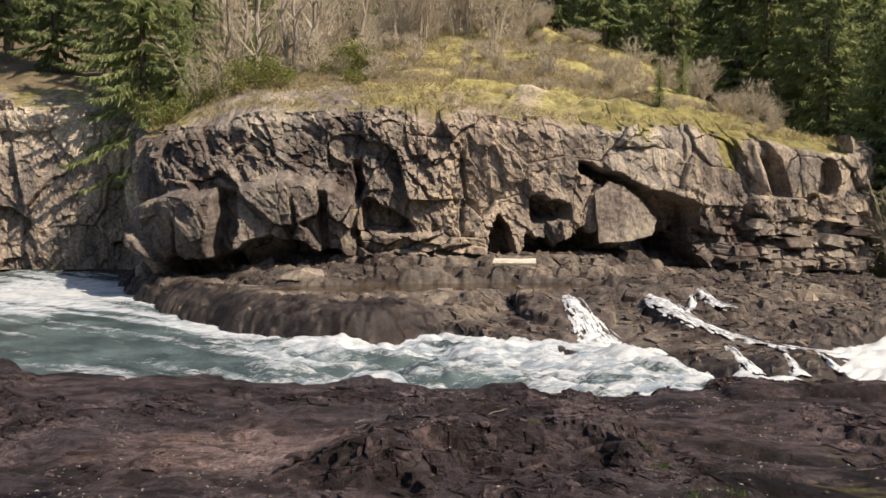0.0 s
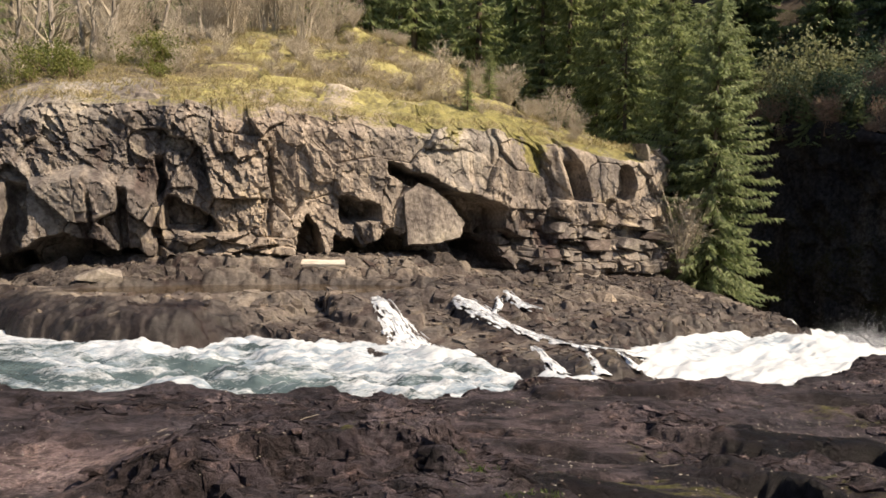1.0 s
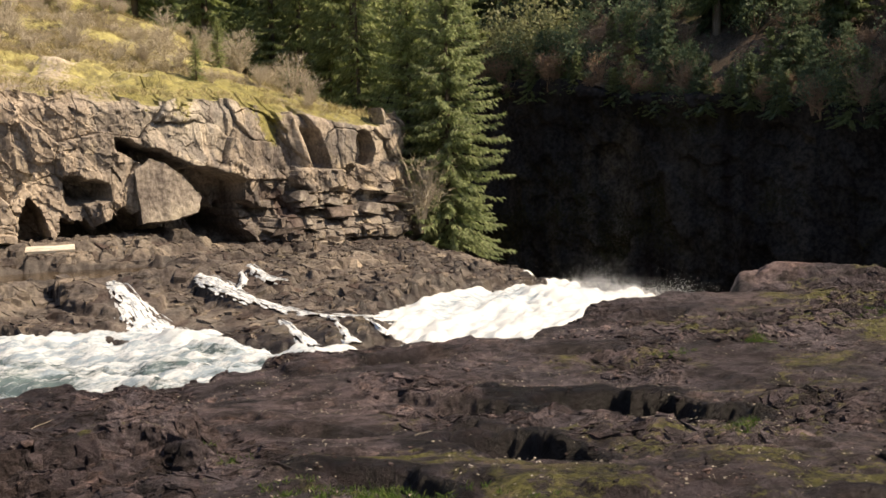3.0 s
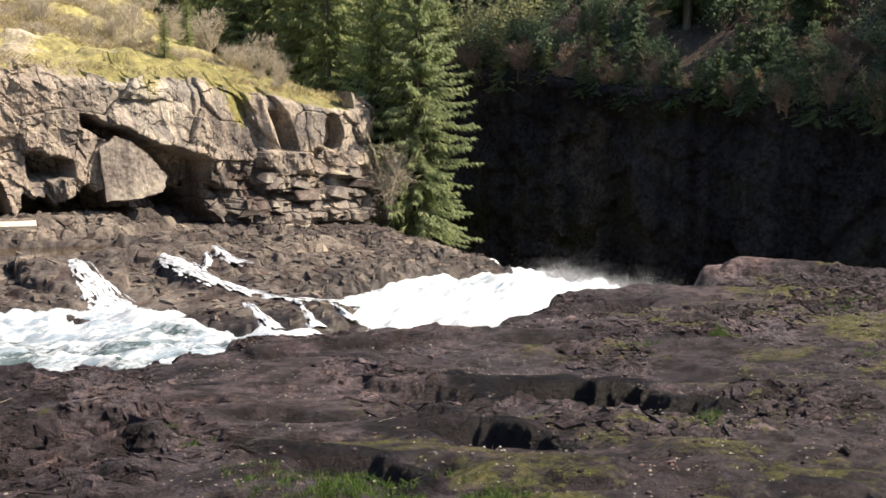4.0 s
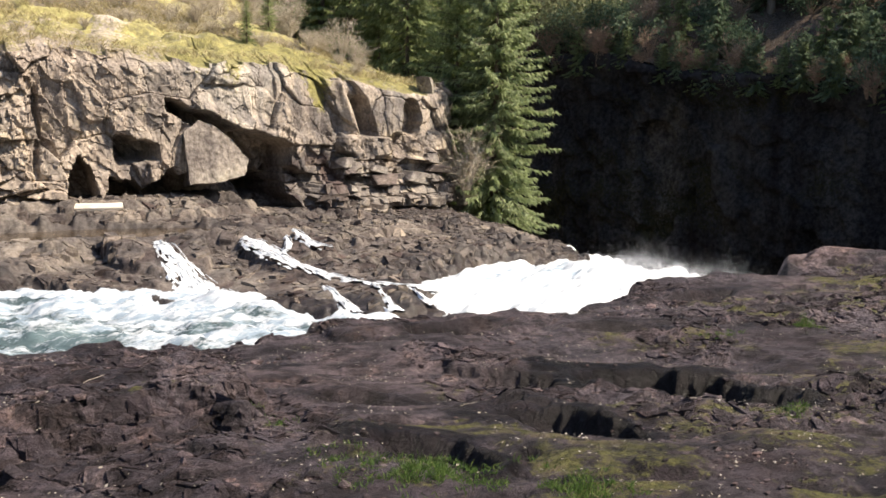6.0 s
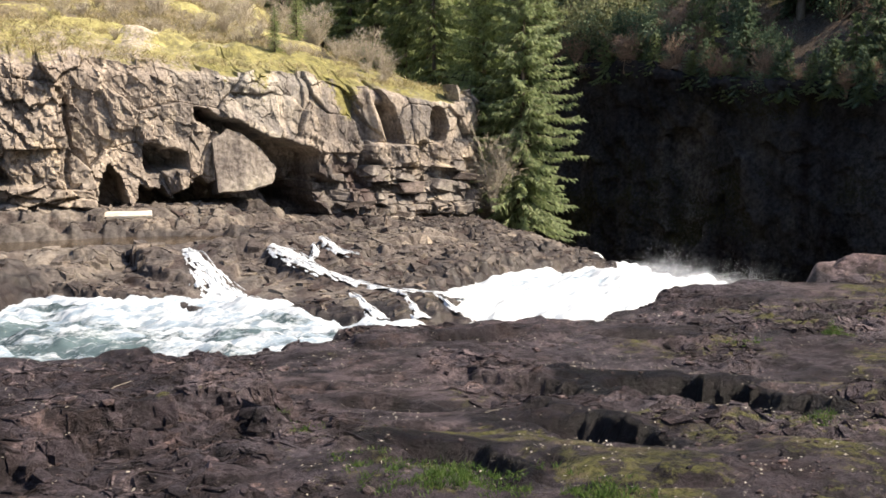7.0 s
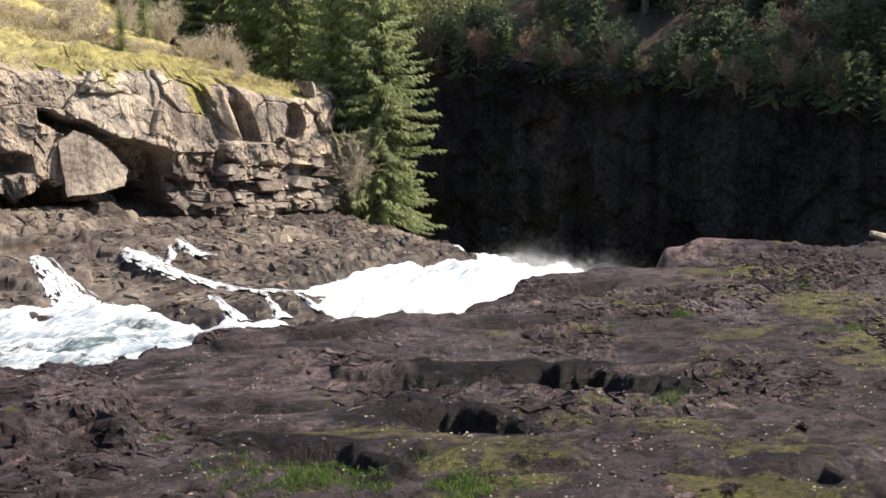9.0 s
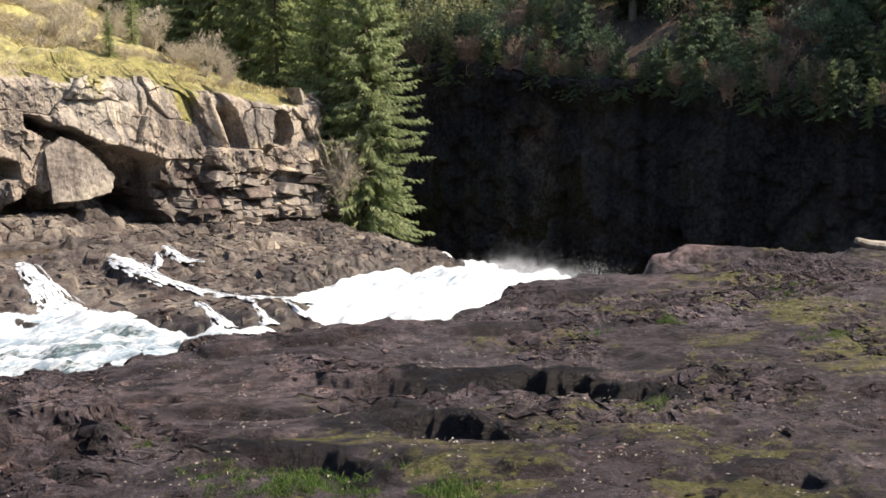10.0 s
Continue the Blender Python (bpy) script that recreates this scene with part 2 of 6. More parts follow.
def leaf_material(name, a, b2, c2, translucent=0.35, rough=0.6):
    """Foliage whose pieces differ in tone."""
    m, nt, b = nodes_of(name)
    g = put(nt, "ShaderNodeNewGeometry")
    oi = put(nt, "ShaderNodeObjectInfo")
    c = mix(nt, g.outputs["Random Per Island"], a, b2)
    c = mix(nt, mul(nt, ramp(nt, g.outputs["Random Per Island"], 0.8, 1.0), 0.8), c, c2)
    c = mix(nt, mul(nt, oi.outputs["Random"], 0.3), c, (0.07, 0.085, 0.03))
    nt.links.new(c, b.inputs["Base Color"])
    b.inputs["Roughness"].default_value = rough
    b.inputs["Specular IOR Level"].default_value = 0.25
    t = put(nt, "ShaderNodeBsdfTranslucent", {"Color": c})
    mx = put(nt, "ShaderNodeMixShader", {0: translucent, 1: b.outputs[0], 2: t.outputs[0]})
    nt.links.new(mx.outputs[0], nt.nodes["Material Output"].inputs["Surface"])
    return m


M_SLAB = slab_material()
M_LEDGE = rock_material("ledge_rock", (0.028, 0.021, 0.019), (0.098, 0.080, 0.070), (0.19, 0.163, 0.135), (0.140, 0.122, 0.084), grain=0.8, streak=(0.8, 0.8, 1.4), bump=1.0, speck=0.4)
M_CLIFF = rock_material("cliff_rock", moss_lo=(0.13, 0.12, 0.04), moss_hi=(0.30, 0.275, 0.085), dark=(0.090, 0.075, 0.068), mid=(0.212, 0.186, 0.163), light=(0.322, 0.296, 0.256), third=(0.35, 0.308, 0.23), grain=0.55, streak=(1.6, 1.6, 0.35), bump=1.5, speck=0.45)
# near-black gorge rock: part of the wall's shade is in these colours
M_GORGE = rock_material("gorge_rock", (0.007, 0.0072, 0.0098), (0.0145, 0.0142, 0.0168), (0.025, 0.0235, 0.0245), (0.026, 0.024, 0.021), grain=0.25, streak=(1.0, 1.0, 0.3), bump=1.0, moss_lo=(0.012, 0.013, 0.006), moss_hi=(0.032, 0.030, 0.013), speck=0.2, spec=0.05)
M_TURF = rock_material("turf", (0.11, 0.085, 0.045), (0.20, 0.16, 0.08), (0.18, 0.14, 0.08), (0.14, 0.12, 0.05), grain=0.8, moss_lo=(0.24, 0.21, 0.08), moss_hi=(0.46, 0.43, 0.17), bump=1.6, speck=0.45)
M_SOIL = rock_material("forest_soil", (0.03, 0.019, 0.012), (0.08, 0.050, 0.031), (0.065, 0.047, 0.028), (0.045, 0.045, 0.021), grain=0.7, bump=1.6, moss_lo=(0.02, 0.026, 0.01), moss_hi=(0.05, 0.055, 0.018), spec=0.04)
M_BARK = plain_material("bark", (0.10, 0.075, 0.055), (0.19, 0.16, 0.13), 5, 0.9, 0.03, (1, 1, 0.25))
M_PALEBARK = plain_material("pale_bark", (0.22, 0.19, 0.15), (0.38, 0.34, 0.29), 5, 0.9, 0.02, (1, 1, 0.4))
M_TWIG = plain_material("twig", (0.40, 0.35, 0.265), (0.60, 0.53, 0.42), 6, 0.9, 0.01)
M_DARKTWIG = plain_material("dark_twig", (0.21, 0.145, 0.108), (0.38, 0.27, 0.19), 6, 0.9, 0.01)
M_LOG = plain_material("bleached_wood", (0.62, 0.56, 0.46), (0.80, 0.74, 0.64), 3, 0.75, 0.01, (0.2, 1.5, 1.5))
M_FIR = leaf_material("fir_needles", (0.21, 0.26, 0.12), (0.44, 0.51, 0.24), (0.57, 0.62, 0.33), 0.6)
M_LIGHTFIR = leaf_material("light_fir_needles", (0.27, 0.335, 0.175), (0.50, 0.58, 0.31), (0.62, 0.68, 0.40), 0.6)
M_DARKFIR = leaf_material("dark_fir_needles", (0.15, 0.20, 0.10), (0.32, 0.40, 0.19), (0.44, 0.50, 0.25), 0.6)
M_BUSH = leaf_material("bush_leaves", (0.15, 0.18, 0.05), (0.28, 0.30, 0.095), (0.38, 0.35, 0.13), 0.5)
M_PALELEAF = leaf_material("pale_leaves", (0.20, 0.22, 0.12), (0.34, 0.36, 0.20), (0.42, 0.42, 0.26), 0.5)
# dimmer, bluer leaves: the gorge slope's shade is put into their colour
M_SHADEBUSH = leaf_material("shade_tinted_leaves", (0.085, 0.135, 0.085), (0.185, 0.255, 0.155), (0.26, 0.32, 0.19), 0.45)
M_STRAW = leaf_material("dry_grass", (0.29, 0.24, 0.125), (0.46, 0.39, 0.21), (0.55, 0.49, 0.29), 0.3)
M_LITTER = leaf_material("dead_leaves", (0.24, 0.20, 0.16), (0.44, 0.40, 0.34), (0.64, 0.60, 0.55), 0.1)
M_GREEN = leaf_material("green_grass", (0.055, 0.11, 0.025), (0.12, 0.20, 0.05), (0.20, 0.24, 0.07), 0.4)


def water_material():
    m, nt, b = nodes_of("river_water")
    co = put(nt, "ShaderNodeTexCoord").outputs["Object"]
    foam = attr(nt, "foam")
    n1 = noise_out(nt, co, 2.6, 8, 0.72, (0.45, 1.7, 1))
    n2 = noise_out(nt, co, 11.0, 6, 0.75, (0.5, 1.4, 1))
    k = mul(nt, mul(nt, mul(nt, n1, -0.5, "ADD"), 1.9), mul(nt, mul(nt, n2, -0.5, "ADD"), 1.1), "ADD")
    f = ramp(nt, mul(nt, foam, k, "ADD"), 0.32, 0.92)
    deep = mix(nt, ramp(nt, noise_out(nt, co, 0.5, 3), 0.35, 0.65), (0.045, 0.070, 0.076), (0.105, 0.152, 0.160))
    white = mix(nt, ramp(nt, noise_out(nt, co, 1.8, 7, 0.75, (0.45, 1.9, 1)), 0.40, 0.58), (0.24, 0.31, 0.37), (0.57, 0.61, 0.64))
    white = mix(nt, ramp(nt, foam, 1.2, 1.9), white, (0.56, 0.60, 0.62))
    nt.links.new(mix(nt, f, deep, white), b.inputs["Base Color"])
    nt.links.new(put(nt, "ShaderNodeMapRange", {0: f, 1: 0.0, 2: 1.0, 3: 0.14, 4: 0.75}).outputs[0], b.inputs["Roughness"])
    b.inputs["IOR"].default_value = 1.33
    bp = put(nt, "ShaderNodeBump", {"Strength": 0.6, "Distance": 0.05, "Height": k})
    nt.links.new(bp.outputs[0], b.inputs["Normal"])
    return m


M_WATER = water_material()
M_FALL, nt, b = nodes_of("falling_water")
co = put(nt, "ShaderNodeTexCoord").outputs["Object"]
nt.links.new(mix(nt, ramp(nt, noise_out(nt, co, 5.0, 6, 0.7), 0.35, 0.6), (0.34, 0.38, 0.41), (0.72, 0.75, 0.77)), b.inputs["Base Color"])
b.inputs["Roughness"].default_value = 0.6

# ---- the lie of the land ----
NEAR_BANK = [(-90, 60), (-45, 38), (-30, 32), (-11, 24.9), (-5, 23.0), (-1.7, 23.8), (2.5, 22.6), (6.1, 23.5), (9, 23.4), (11.8, 23.7), (12.4, 22.9), (13.5, 24.0), (15.5, 25.8),
             (19.4, 26.4), (21.8, 26.7), (23.4, 28.6), (25.0, 29.6), (27, 27.2), (30, 26.5), (36, 25), (47, 20), (52, -10), (40, -60), (-90, -60)]
FAR_BANK = [(-60, 51), (-34, 53.5), (-22, 54.6), (-17.0, 53.4), (-14.8, 47), (-13.2, 43), (-7.7, 36), (-3.4, 33.1), (0.3, 34.6), (3.9, 32.6), (7.1, 30.4), (9.5, 28.7), (11.4, 29.2), (12.4, 31.5),
            (12.9, 33.6), (15.4, 35.9), (19, 37.9), (22.5, 39.8), (24.6, 42), (25.6, 47), (27, 60), (27, 80), (-60, 80)]
CLIFF = [(-60, 53), (-46, 54.2), (-34, 55.4), (-22, 56.6), (-17.2, 56.6), (-15.2, 52), (-14.0, 47.5), (-12.4, 44.0), (-9, 43.4), (-5, 43.4), (0, 43.7), (4, 44.1), (7.5, 44.8), (10.5, 45.6), (13.5, 46.6), (16.5, 47.5),
         (19.3, 48.3), (20.9, 50.2), (22.2, 55), (23.6, 62), (26, 76), (30, 100)]
CLIFF_TOP = ([-60, -22, -16.5, -14.5, -12.0, -8, -4.6, 3, 10.5, 14, 17.5, 19.5, 22, 30], [9.6, 9.1, 8.2, 7.4, 7.5, 8.1, 8.3, 7.8, 7.6, 7.3, 6.85, 6.75, 7.2, 10])
# potholes in the near slab: centre, half-lengths, turn, depth
HOLES = [(10.6, 15.1, 2.1, 0.95, -60, 0.62), (7.3, 13.2, 1.45, 0.65, -62, 0.34), (4.75, 12.2, 1.2, 0.55, -64, 0.4), (9.8, 8.9, 0.5, 0.36, -40, 0.27),
         (14.9, 20.6, 0.9, 0.3, -25, 0.25), (17.9, 20.9, 0.8, 0.3, -15, 0.25), (8.2, 16.8, 1.0, 0.4, -50, 0.22), (5.2, 16.2, 1.1, 0.35, -30, 0.2), (12.8, 20.4, 1.2, 0.35, -20, 0.22), (8.8, 21.4, 1.3, 0.35, 4, 0.25), (17.0, 23.2, 1.3, 0.35, 12, 0.25), (-2.0, 20.5, 2.0, 0.4, 3, 0.2), (0.5, 18.5, 1.6, 0.35, -8, 0.2)]


def terrace(z, step, share):
    """Lays a height in beds with steep short risers."""
    f = z / step
    i = np.floor(f)
    return z * (1 - share) + share * step * (i + sm(f - i, 0.28, 0.70))


def slab_z(x, y):
    d = np.hypot(x, y)
    z = 2.6 - 1.6 * sm(d, 0, 22) + 1.75 * (1 - sm(d, 1.5, 6.5))
    s = poly_sd(x, y, NEAR_BANK)
    p, q = x * 0.94 - y * 0.34, x * 0.34 + y * 0.94
    wx, wy = 0.6 * fbm(x / 2.2, y / 2.2, 3, 3), 0.6 * fbm(x / 2.2, y / 2.2, 3, 9)
    z = z + 0.42 * fbm(p / 6, q / 3.5, 4, 11)
    z = z + 0.35 * bell(np.hypot((x + 1.5) / 1.6, y - 23.3), 0, 0.7)
    bare_z = z
    # a raised plate by the water, and the bank's low rim before the fall
    plate = np.minimum(np.minimum(x - 6.0, 11.3 - x), np.minimum(y - 20.9 - 0.05 * (x - 6), 2.5)) + 0.35 * fbm(x / 0.8, y / 0.5, 3, 68)
    z = z + 0.13 * sm(plate, 0.0, 0.12)
    rough = sm(fbm(x / 2.6, y / 2.6, 3, 50) + 0.35 * bell(np.hypot((x - 1.5) / 3, (y - 14.5) / 2.5), 0, 1.0) - 0.4 * bell(np.hypot((x - 1.5) / 5, (y - 18.3) / 1.7), 0, 1.0), -0.04, 0.14)
    g1, a1, b1, c1, dx1, dy1 = vor((p + 0.5 * wx) / 2.4, (q + 0.5 * wy) / 0.9, 21)
    g2, a2, b2, c2, dx2, dy2 = vor((p + 0.5 * wx) / 0.75, (q + 0.5 * wy) / 0.38, 33)
    z = z + (0.3 + 0.7 * rough) * ((a1 - 0.5) * 0.16 + (b1 - 0.5) * 0.22 * dx1 + (c1 - 0.35) * 0.26 * dy1)
    z = z + (0.15 + 0.85 * rough) * ((a2 - 0.5) * 0.15 + (b2 - 0.5) * 0.14 * dx2 + (c2 - 0.4) * 0.16 * dy2)
    z = terrace(z + 0.05 * fbm(p / 1.2, q / 0.8, 4, 15), 0.105, 0.92)
    # the step in the rock with its broken front
    back = (y - 14.5) * 0.97 - (x - 3.0) * 0.245 + 0.5 * (a2 - 0.5) + 0.35 * fbm(x / 0.8, y / 0.8, 3, 70)
    side = 3.15 - x + 0.3 * (a2 - 0.5) + 0.25 * fbm(x / 0.6, y / 0.6, 3, 71)
    z = z + (0.28 * sm(np.minimum(back, side), 0.0, 0.10) + 0.34 * sm(np.minimum(back - 0.45, side - 0.15), 0.0, 0.12)) * (1 - 0.9 * sm(back, 0.8, 4.0)) * sm(x, -3.0, -0.5)
    z = z - (0.3 + 0.7 * rough) * (0.09 * np.exp(-(g1 / 0.035) ** 2) + 0.06 * np.exp(-(g2 / 0.05) ** 2) * (a2 > 0.35))
    g, a, b, c, dx, dy = vor((p + 0.5 * wx) / 0.25, (q + 0.5 * wy) / 0.16, 45)
    z = z + (0.15 + 0.85 * rough) * ((a - 0.5) * 0.075 + (c - 0.4) * 0.07 * dy) + (0.015 + 0.03 * rough) * fbm(x / 0.4, y / 0.4, 4, 60)
    crev = np.abs(fbm(p / 2.8 + 0.3 * wx, q / 0.75, 4, 63))
    z = z - 0.16 * sm(crev, 0.045, 0.0) * sm(fbm(x / 3.5, y / 3.5, 3, 66), -0.25, 0.1)
    # sunk marks the crevices and potholes that get painted shade
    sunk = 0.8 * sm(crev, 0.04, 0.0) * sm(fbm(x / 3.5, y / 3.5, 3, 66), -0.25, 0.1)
    chips = 0.34 * fbm(x / 0.9, y / 0.9, 4, 80) + 0.06 * (vor((p + wx) / 0.6, (q + wy) / 0.4, 82)[1] - 0.5)
    for hx, hy, ra, rb, turn, depth in HOLES:
        cs, sn = math.cos(radians(turn)), math.sin(radians(turn))
        u, v = (x - hx) * cs + (y - hy) * sn, -(x - hx) * sn + (y - hy) * cs
        r = np.hypot(u / ra, v / rb) + chips
        k = sm(r, 1.12, 0.85)
        z = z * (1 - k) + k * (bare_z - 0.05 - 1.15 * depth * sm(r, 1.1, 0.5)) + (0.05 * sm(y - hy, 0.0, 0.5) - 0.3 * depth * sm(y - hy, 0.1, -0.3)) * bell(r, 1.3, 0.32)
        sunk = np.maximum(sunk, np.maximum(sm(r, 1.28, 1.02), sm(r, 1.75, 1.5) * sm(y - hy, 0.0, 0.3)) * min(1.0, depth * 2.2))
    # outcrop over the fall
    o = np.hypot((x - 25.7) * 0.74 - (y - 25.9) * 0.67, 2.6 * ((x - 25.7) * 0.67 + (y - 25.9) * 0.74))
    z = z + terrace(0.48 * sm(o + 1.6 * fbm(x / 1.2, y / 1.2, 4, 90), 4.1, 0.9), 0.16, 0.8)
    lip = sm(s + 0.7 * fbm(x / 1.3, y / 1.3, 4, 95), 0.75, -0.25)
    z = z - (z + 0.9) * lip
    z = np.where(s < -0.6, z - 24 * sm(x, 22.5, 26) * sm(s, -0.6, -2.0), z)
    return z, s, sunk


def facets(u, z, su, sz, seed, step, tilt):
    """Broken blocks, each with a flat face of its own depth and slant."""
    g, a, b, c, dx, dy = vor(u / su, z / sz, seed)
    return (a - 0.5) * step + (b - 0.5) * tilt * dx + (c - 0.62) * tilt * dy, g, a


# streams over the far ledge: points along each (x, y, height of its bed) and its widths
STREAMS = [
    ([(4.55, 37.9, 1.05), (4.65, 36.6, 1.0), (4.75, 36.0, 0.78), (4.9, 35.2, 0.62), (5.1, 34.5, 0.2), (5.25, 33.6, 0.0), (5.4, 32.3, -0.08)], [0.5, 0.7, 0.8, 1.0, 1.25, 1.5, 1.9], "small white waterfall over the ledge", 601),
    ([(7.7, 38.3, 1.05), (7.95, 37.2, 0.98), (8.15, 36.2, 0.82), (8.45, 35.2, 0.64), (8.95, 34.0, 0.46), (9.6, 32.8, 0.30), (10.5, 31.7, 0.20), (11.6, 31.2, 0.12), (12.6, 31.2, 0.02)], [0.3, 0.75, 0.8, 0.75, 0.65, 0.5, 0.42, 0.42, 0.6], "white cascade running down the ledge", 607),
    ([(9.75, 38.9, 1.18), (9.85, 38.2, 1.05), (9.95, 37.4, 0.90), (10.2, 36.8, 0.80), (10.6, 36.4, 0.76)], [0.2, 0.4, 0.45, 0.4, 0.2], "thin white trickle over the ledge", 613),
    ([(9.25, 38.0, 1.05), (9.1, 37.3, 0.92), (8.9, 36.6, 0.80), (8.6, 35.7, 0.7)], [0.15, 0.3, 0.3, 0.25], "thin white trickle over the ledge", 617),
    ([(8.75, 31.3, 0.28), (8.85, 30.5, 0.24), (8.95, 29.8, 0.05), (9.0, 28.9, -0.14)], [0.2, 0.35, 0.45, 0.8], "thin white trickle over the wet rock", 619),
    ([(10.3, 31.2, 0.30), (10.3, 30.4, 0.28), (10.25, 29.6, 0.08), (10.2, 28.7, -0.14)], [0.15, 0.22, 0.3, 0.6], "thin white trickle over the wet rock", 623),
    ([(11.2, 30.9, 0.22), (11.35, 30.3, 0.18), (11.5, 29.8, 0.02), (11.6, 29.2, -0.14)], [0.15, 0.22, 0.3, 0.5], "thin white trickle over the wet rock", 627),
]


def along(x, y, pts, widths):
    """Nearest place on a stream: distance over its half-width, and the height of its bed there."""
    best, bed = np.full(np.shape(x), 99.0), np.zeros(np.shape(x))
    for k in range(len(pts) - 1):
        (ax, ay, az), (bx, by, bz) = pts[k], pts[k + 1]
        vx, vy = bx - ax, by - ay
        t = np.clip(((x - ax) * vx + (y - ay) * vy) / (vx * vx + vy * vy), 0, 1)
        r = np.hypot(x - ax - t * vx, y - ay - t * vy) / (0.5 * (widths[k] + (widths[k + 1] - widths[k]) * t))
        bed = np.where(r < best, az + (bz - az) * t, bed)
        best = np.minimum(best, r)
    return best, bed


def ledge_base(x, y):
    """The smooth lie of the far ledge before it breaks into beds and blocks."""
    s = poly_sd(x, y, FAR_BANK)
    sw = s + 0.7 * fbm(x / 2.0, y / 2.0, 2, 101)
    right = sm(x, 6.5, 10.0)
    zl = np.interp(sw, [-1.5, -0.4, 0.3, 1.2, 2.4, 3.4, 5.5], [-1.2, -0.5, 0.25, 0.62, 0.95, 1.22, 1.25])
    zr = np.interp(sw, [-1.5, -0.3, 0.3, 1.0, 2.0, 4.0, 6.0, 9.0, 12.0], [-1.0, -0.4, 0.10, 0.24, 0.30, 0.48, 0.75, 1.0, 1.2])
    boulder = sm(x, 0.5, -1.5) * sm(x, -15, -12.5)
    zl = zl * (1 - boulder) + boulder * np.interp(sw, [-1.5, -0.5, -0.1, 0.25, 0.8, 1.8, 3.2, 4.2, 5.5], [-1.2, -0.8, 0.1, 0.7, 1.05, 1.15, 0.8, 1.1, 1.25])
    z = zl * (1 - right) + zr * right
    z = z + 0.12 * bell(s, 1.5, 1.0) * sm(x, -14, -9) * sm(x, 0.0, -2.0)
    z = z + 0.72 * sm(y - 0.12 * np.maximum(x, 0), 41.7, 43.5) * sm(x, 11, 7) * sm(x, -12, -4)
    z = z + 0.3 * sm(np.hypot((x - 10.4) / 2.1, (y - 30.2) / 1.0) + 0.2 * fbm(x, y, 3, 106), 1.0, 0.5)
    z = z - 0.95 * sm(x, 18.5, 25)
    return z, s


def ledge_z(x, y):
    p, q = x * 0.97 + y * 0.24, -x * 0.24 + y * 0.97
    wx, wy = 0.25 * fbm(x / 0.9, y / 0.9, 3, 107), 0.25 * fbm(x / 0.9, y / 0.9, 3, 109)
    z0, s = ledge_base(x, y)
    pool = np.hypot((x - 0.9) / 6.9, (y - 40.1 - 0.04 * x) / 1.75) + 0.22 * fbm(x / 1.2, y / 1.2, 3, 104)
    round_ = bell(s, 1.4, 1.7) * sm(x, -14, -10) * sm(x, 0.5, -1.5)
    fa, g1, a1 = facets(p + wx, q + wy, 2.3, 1.2, 111, 0.24, 0.45)
    fb, g2, a2 = facets(p + wx, q + wy, 0.8, 0.6, 117, 0.26, 0.30)
    rough = z0 + fa + fb
    z = terrace(rough, 0.42, 0.96) * (1 - round_) + round_ * (z0 + 0.4 * fa + 0.3 * fb) - 0.08 * np.exp(-(g1 / 0.03) ** 2) - 0.05 * np.exp(-(g2 / 0.05) ** 2)
    f, g, a = facets(p, q, 0.30, 0.24, 118, 0.11, 0.16)
    z = z + f + 0.02 * fbm(x / 0.3, y / 0.3, 3, 121)
    z = np.maximum(z, 1.13 * sm(pool, 1.55, 1.3) * sm(pool, 0.9, 1.05) + 0.06 * fbm(x / 0.4, y / 0.4, 3, 123) - 3 * sm(pool, 1.5, 1.6))
    hollow = sm(pool, 1.12, 0.92)
    z = z * (1 - hollow) + hollow * np.minimum(z, 0.9 + 0.12 * fbm(x / 0.8, y / 0.5, 3, 125))
    for pts, widths, _, _ in STREAMS:
        r, bed = along(x, y, pts, widths)
        k = sm(r, 1.9, 0.9)
        z = np.minimum(z, bed + 0.02 + 0.07 * np.maximum(r - 1.0, 0) + 2.0 * sm(r, 6.0, 9.0))
        z = z * (1 - k) + k * (np.minimum(z, bed) * 0.25 + 0.75 * (bed - 0.06) + 0.05 * fbm(x / 0.25, y / 0.25, 3, 127))
    z = z - 26 * sm(x + 0.5 * (y - 42), 24.3, 27.5) * sm(s, 3, -0.5)
    return z, s, pool


# near slab, finer towards the camera
def spread(a, b, fine, coarse, near=0.0, reach=25.0):
    out = [a]
    while out[-1] < b:
        k = min(1.0, abs(out[-1] - near) / reach)
        out.append(out[-1] + fine + (coarse - fine) * k)
    return np.array(out)


gx = np.concatenate([np.linspace(-60, -12, 60)[:-1], np.arange(-12, 0, 0.055), np.arange(0, 24, 0.045), np.arange(24, 31, 0.055), np.linspace(31, 52, 60)])
gy = np.concatenate([np.linspace(-40, 4, 40)[:-1], spread(4, 31.5, 0.035, 0.075, 6, 22)])
GX, GY = np.meshgrid(gx, gy, indexing="ij")


def worn(z, share):
    """Wears the sharpest edges of a height field."""
    m = z.copy()
    m[1:-1, :] = (z[:-2, :] + 2 * z[1:-1, :] + z[2:, :]) / 4
    k = m.copy()
    k[:, 1:-1] = (m[:, :-2] + 2 * m[:, 1:-1] + m[:, 2:]) / 4
    return z * (1 - share) + k * share


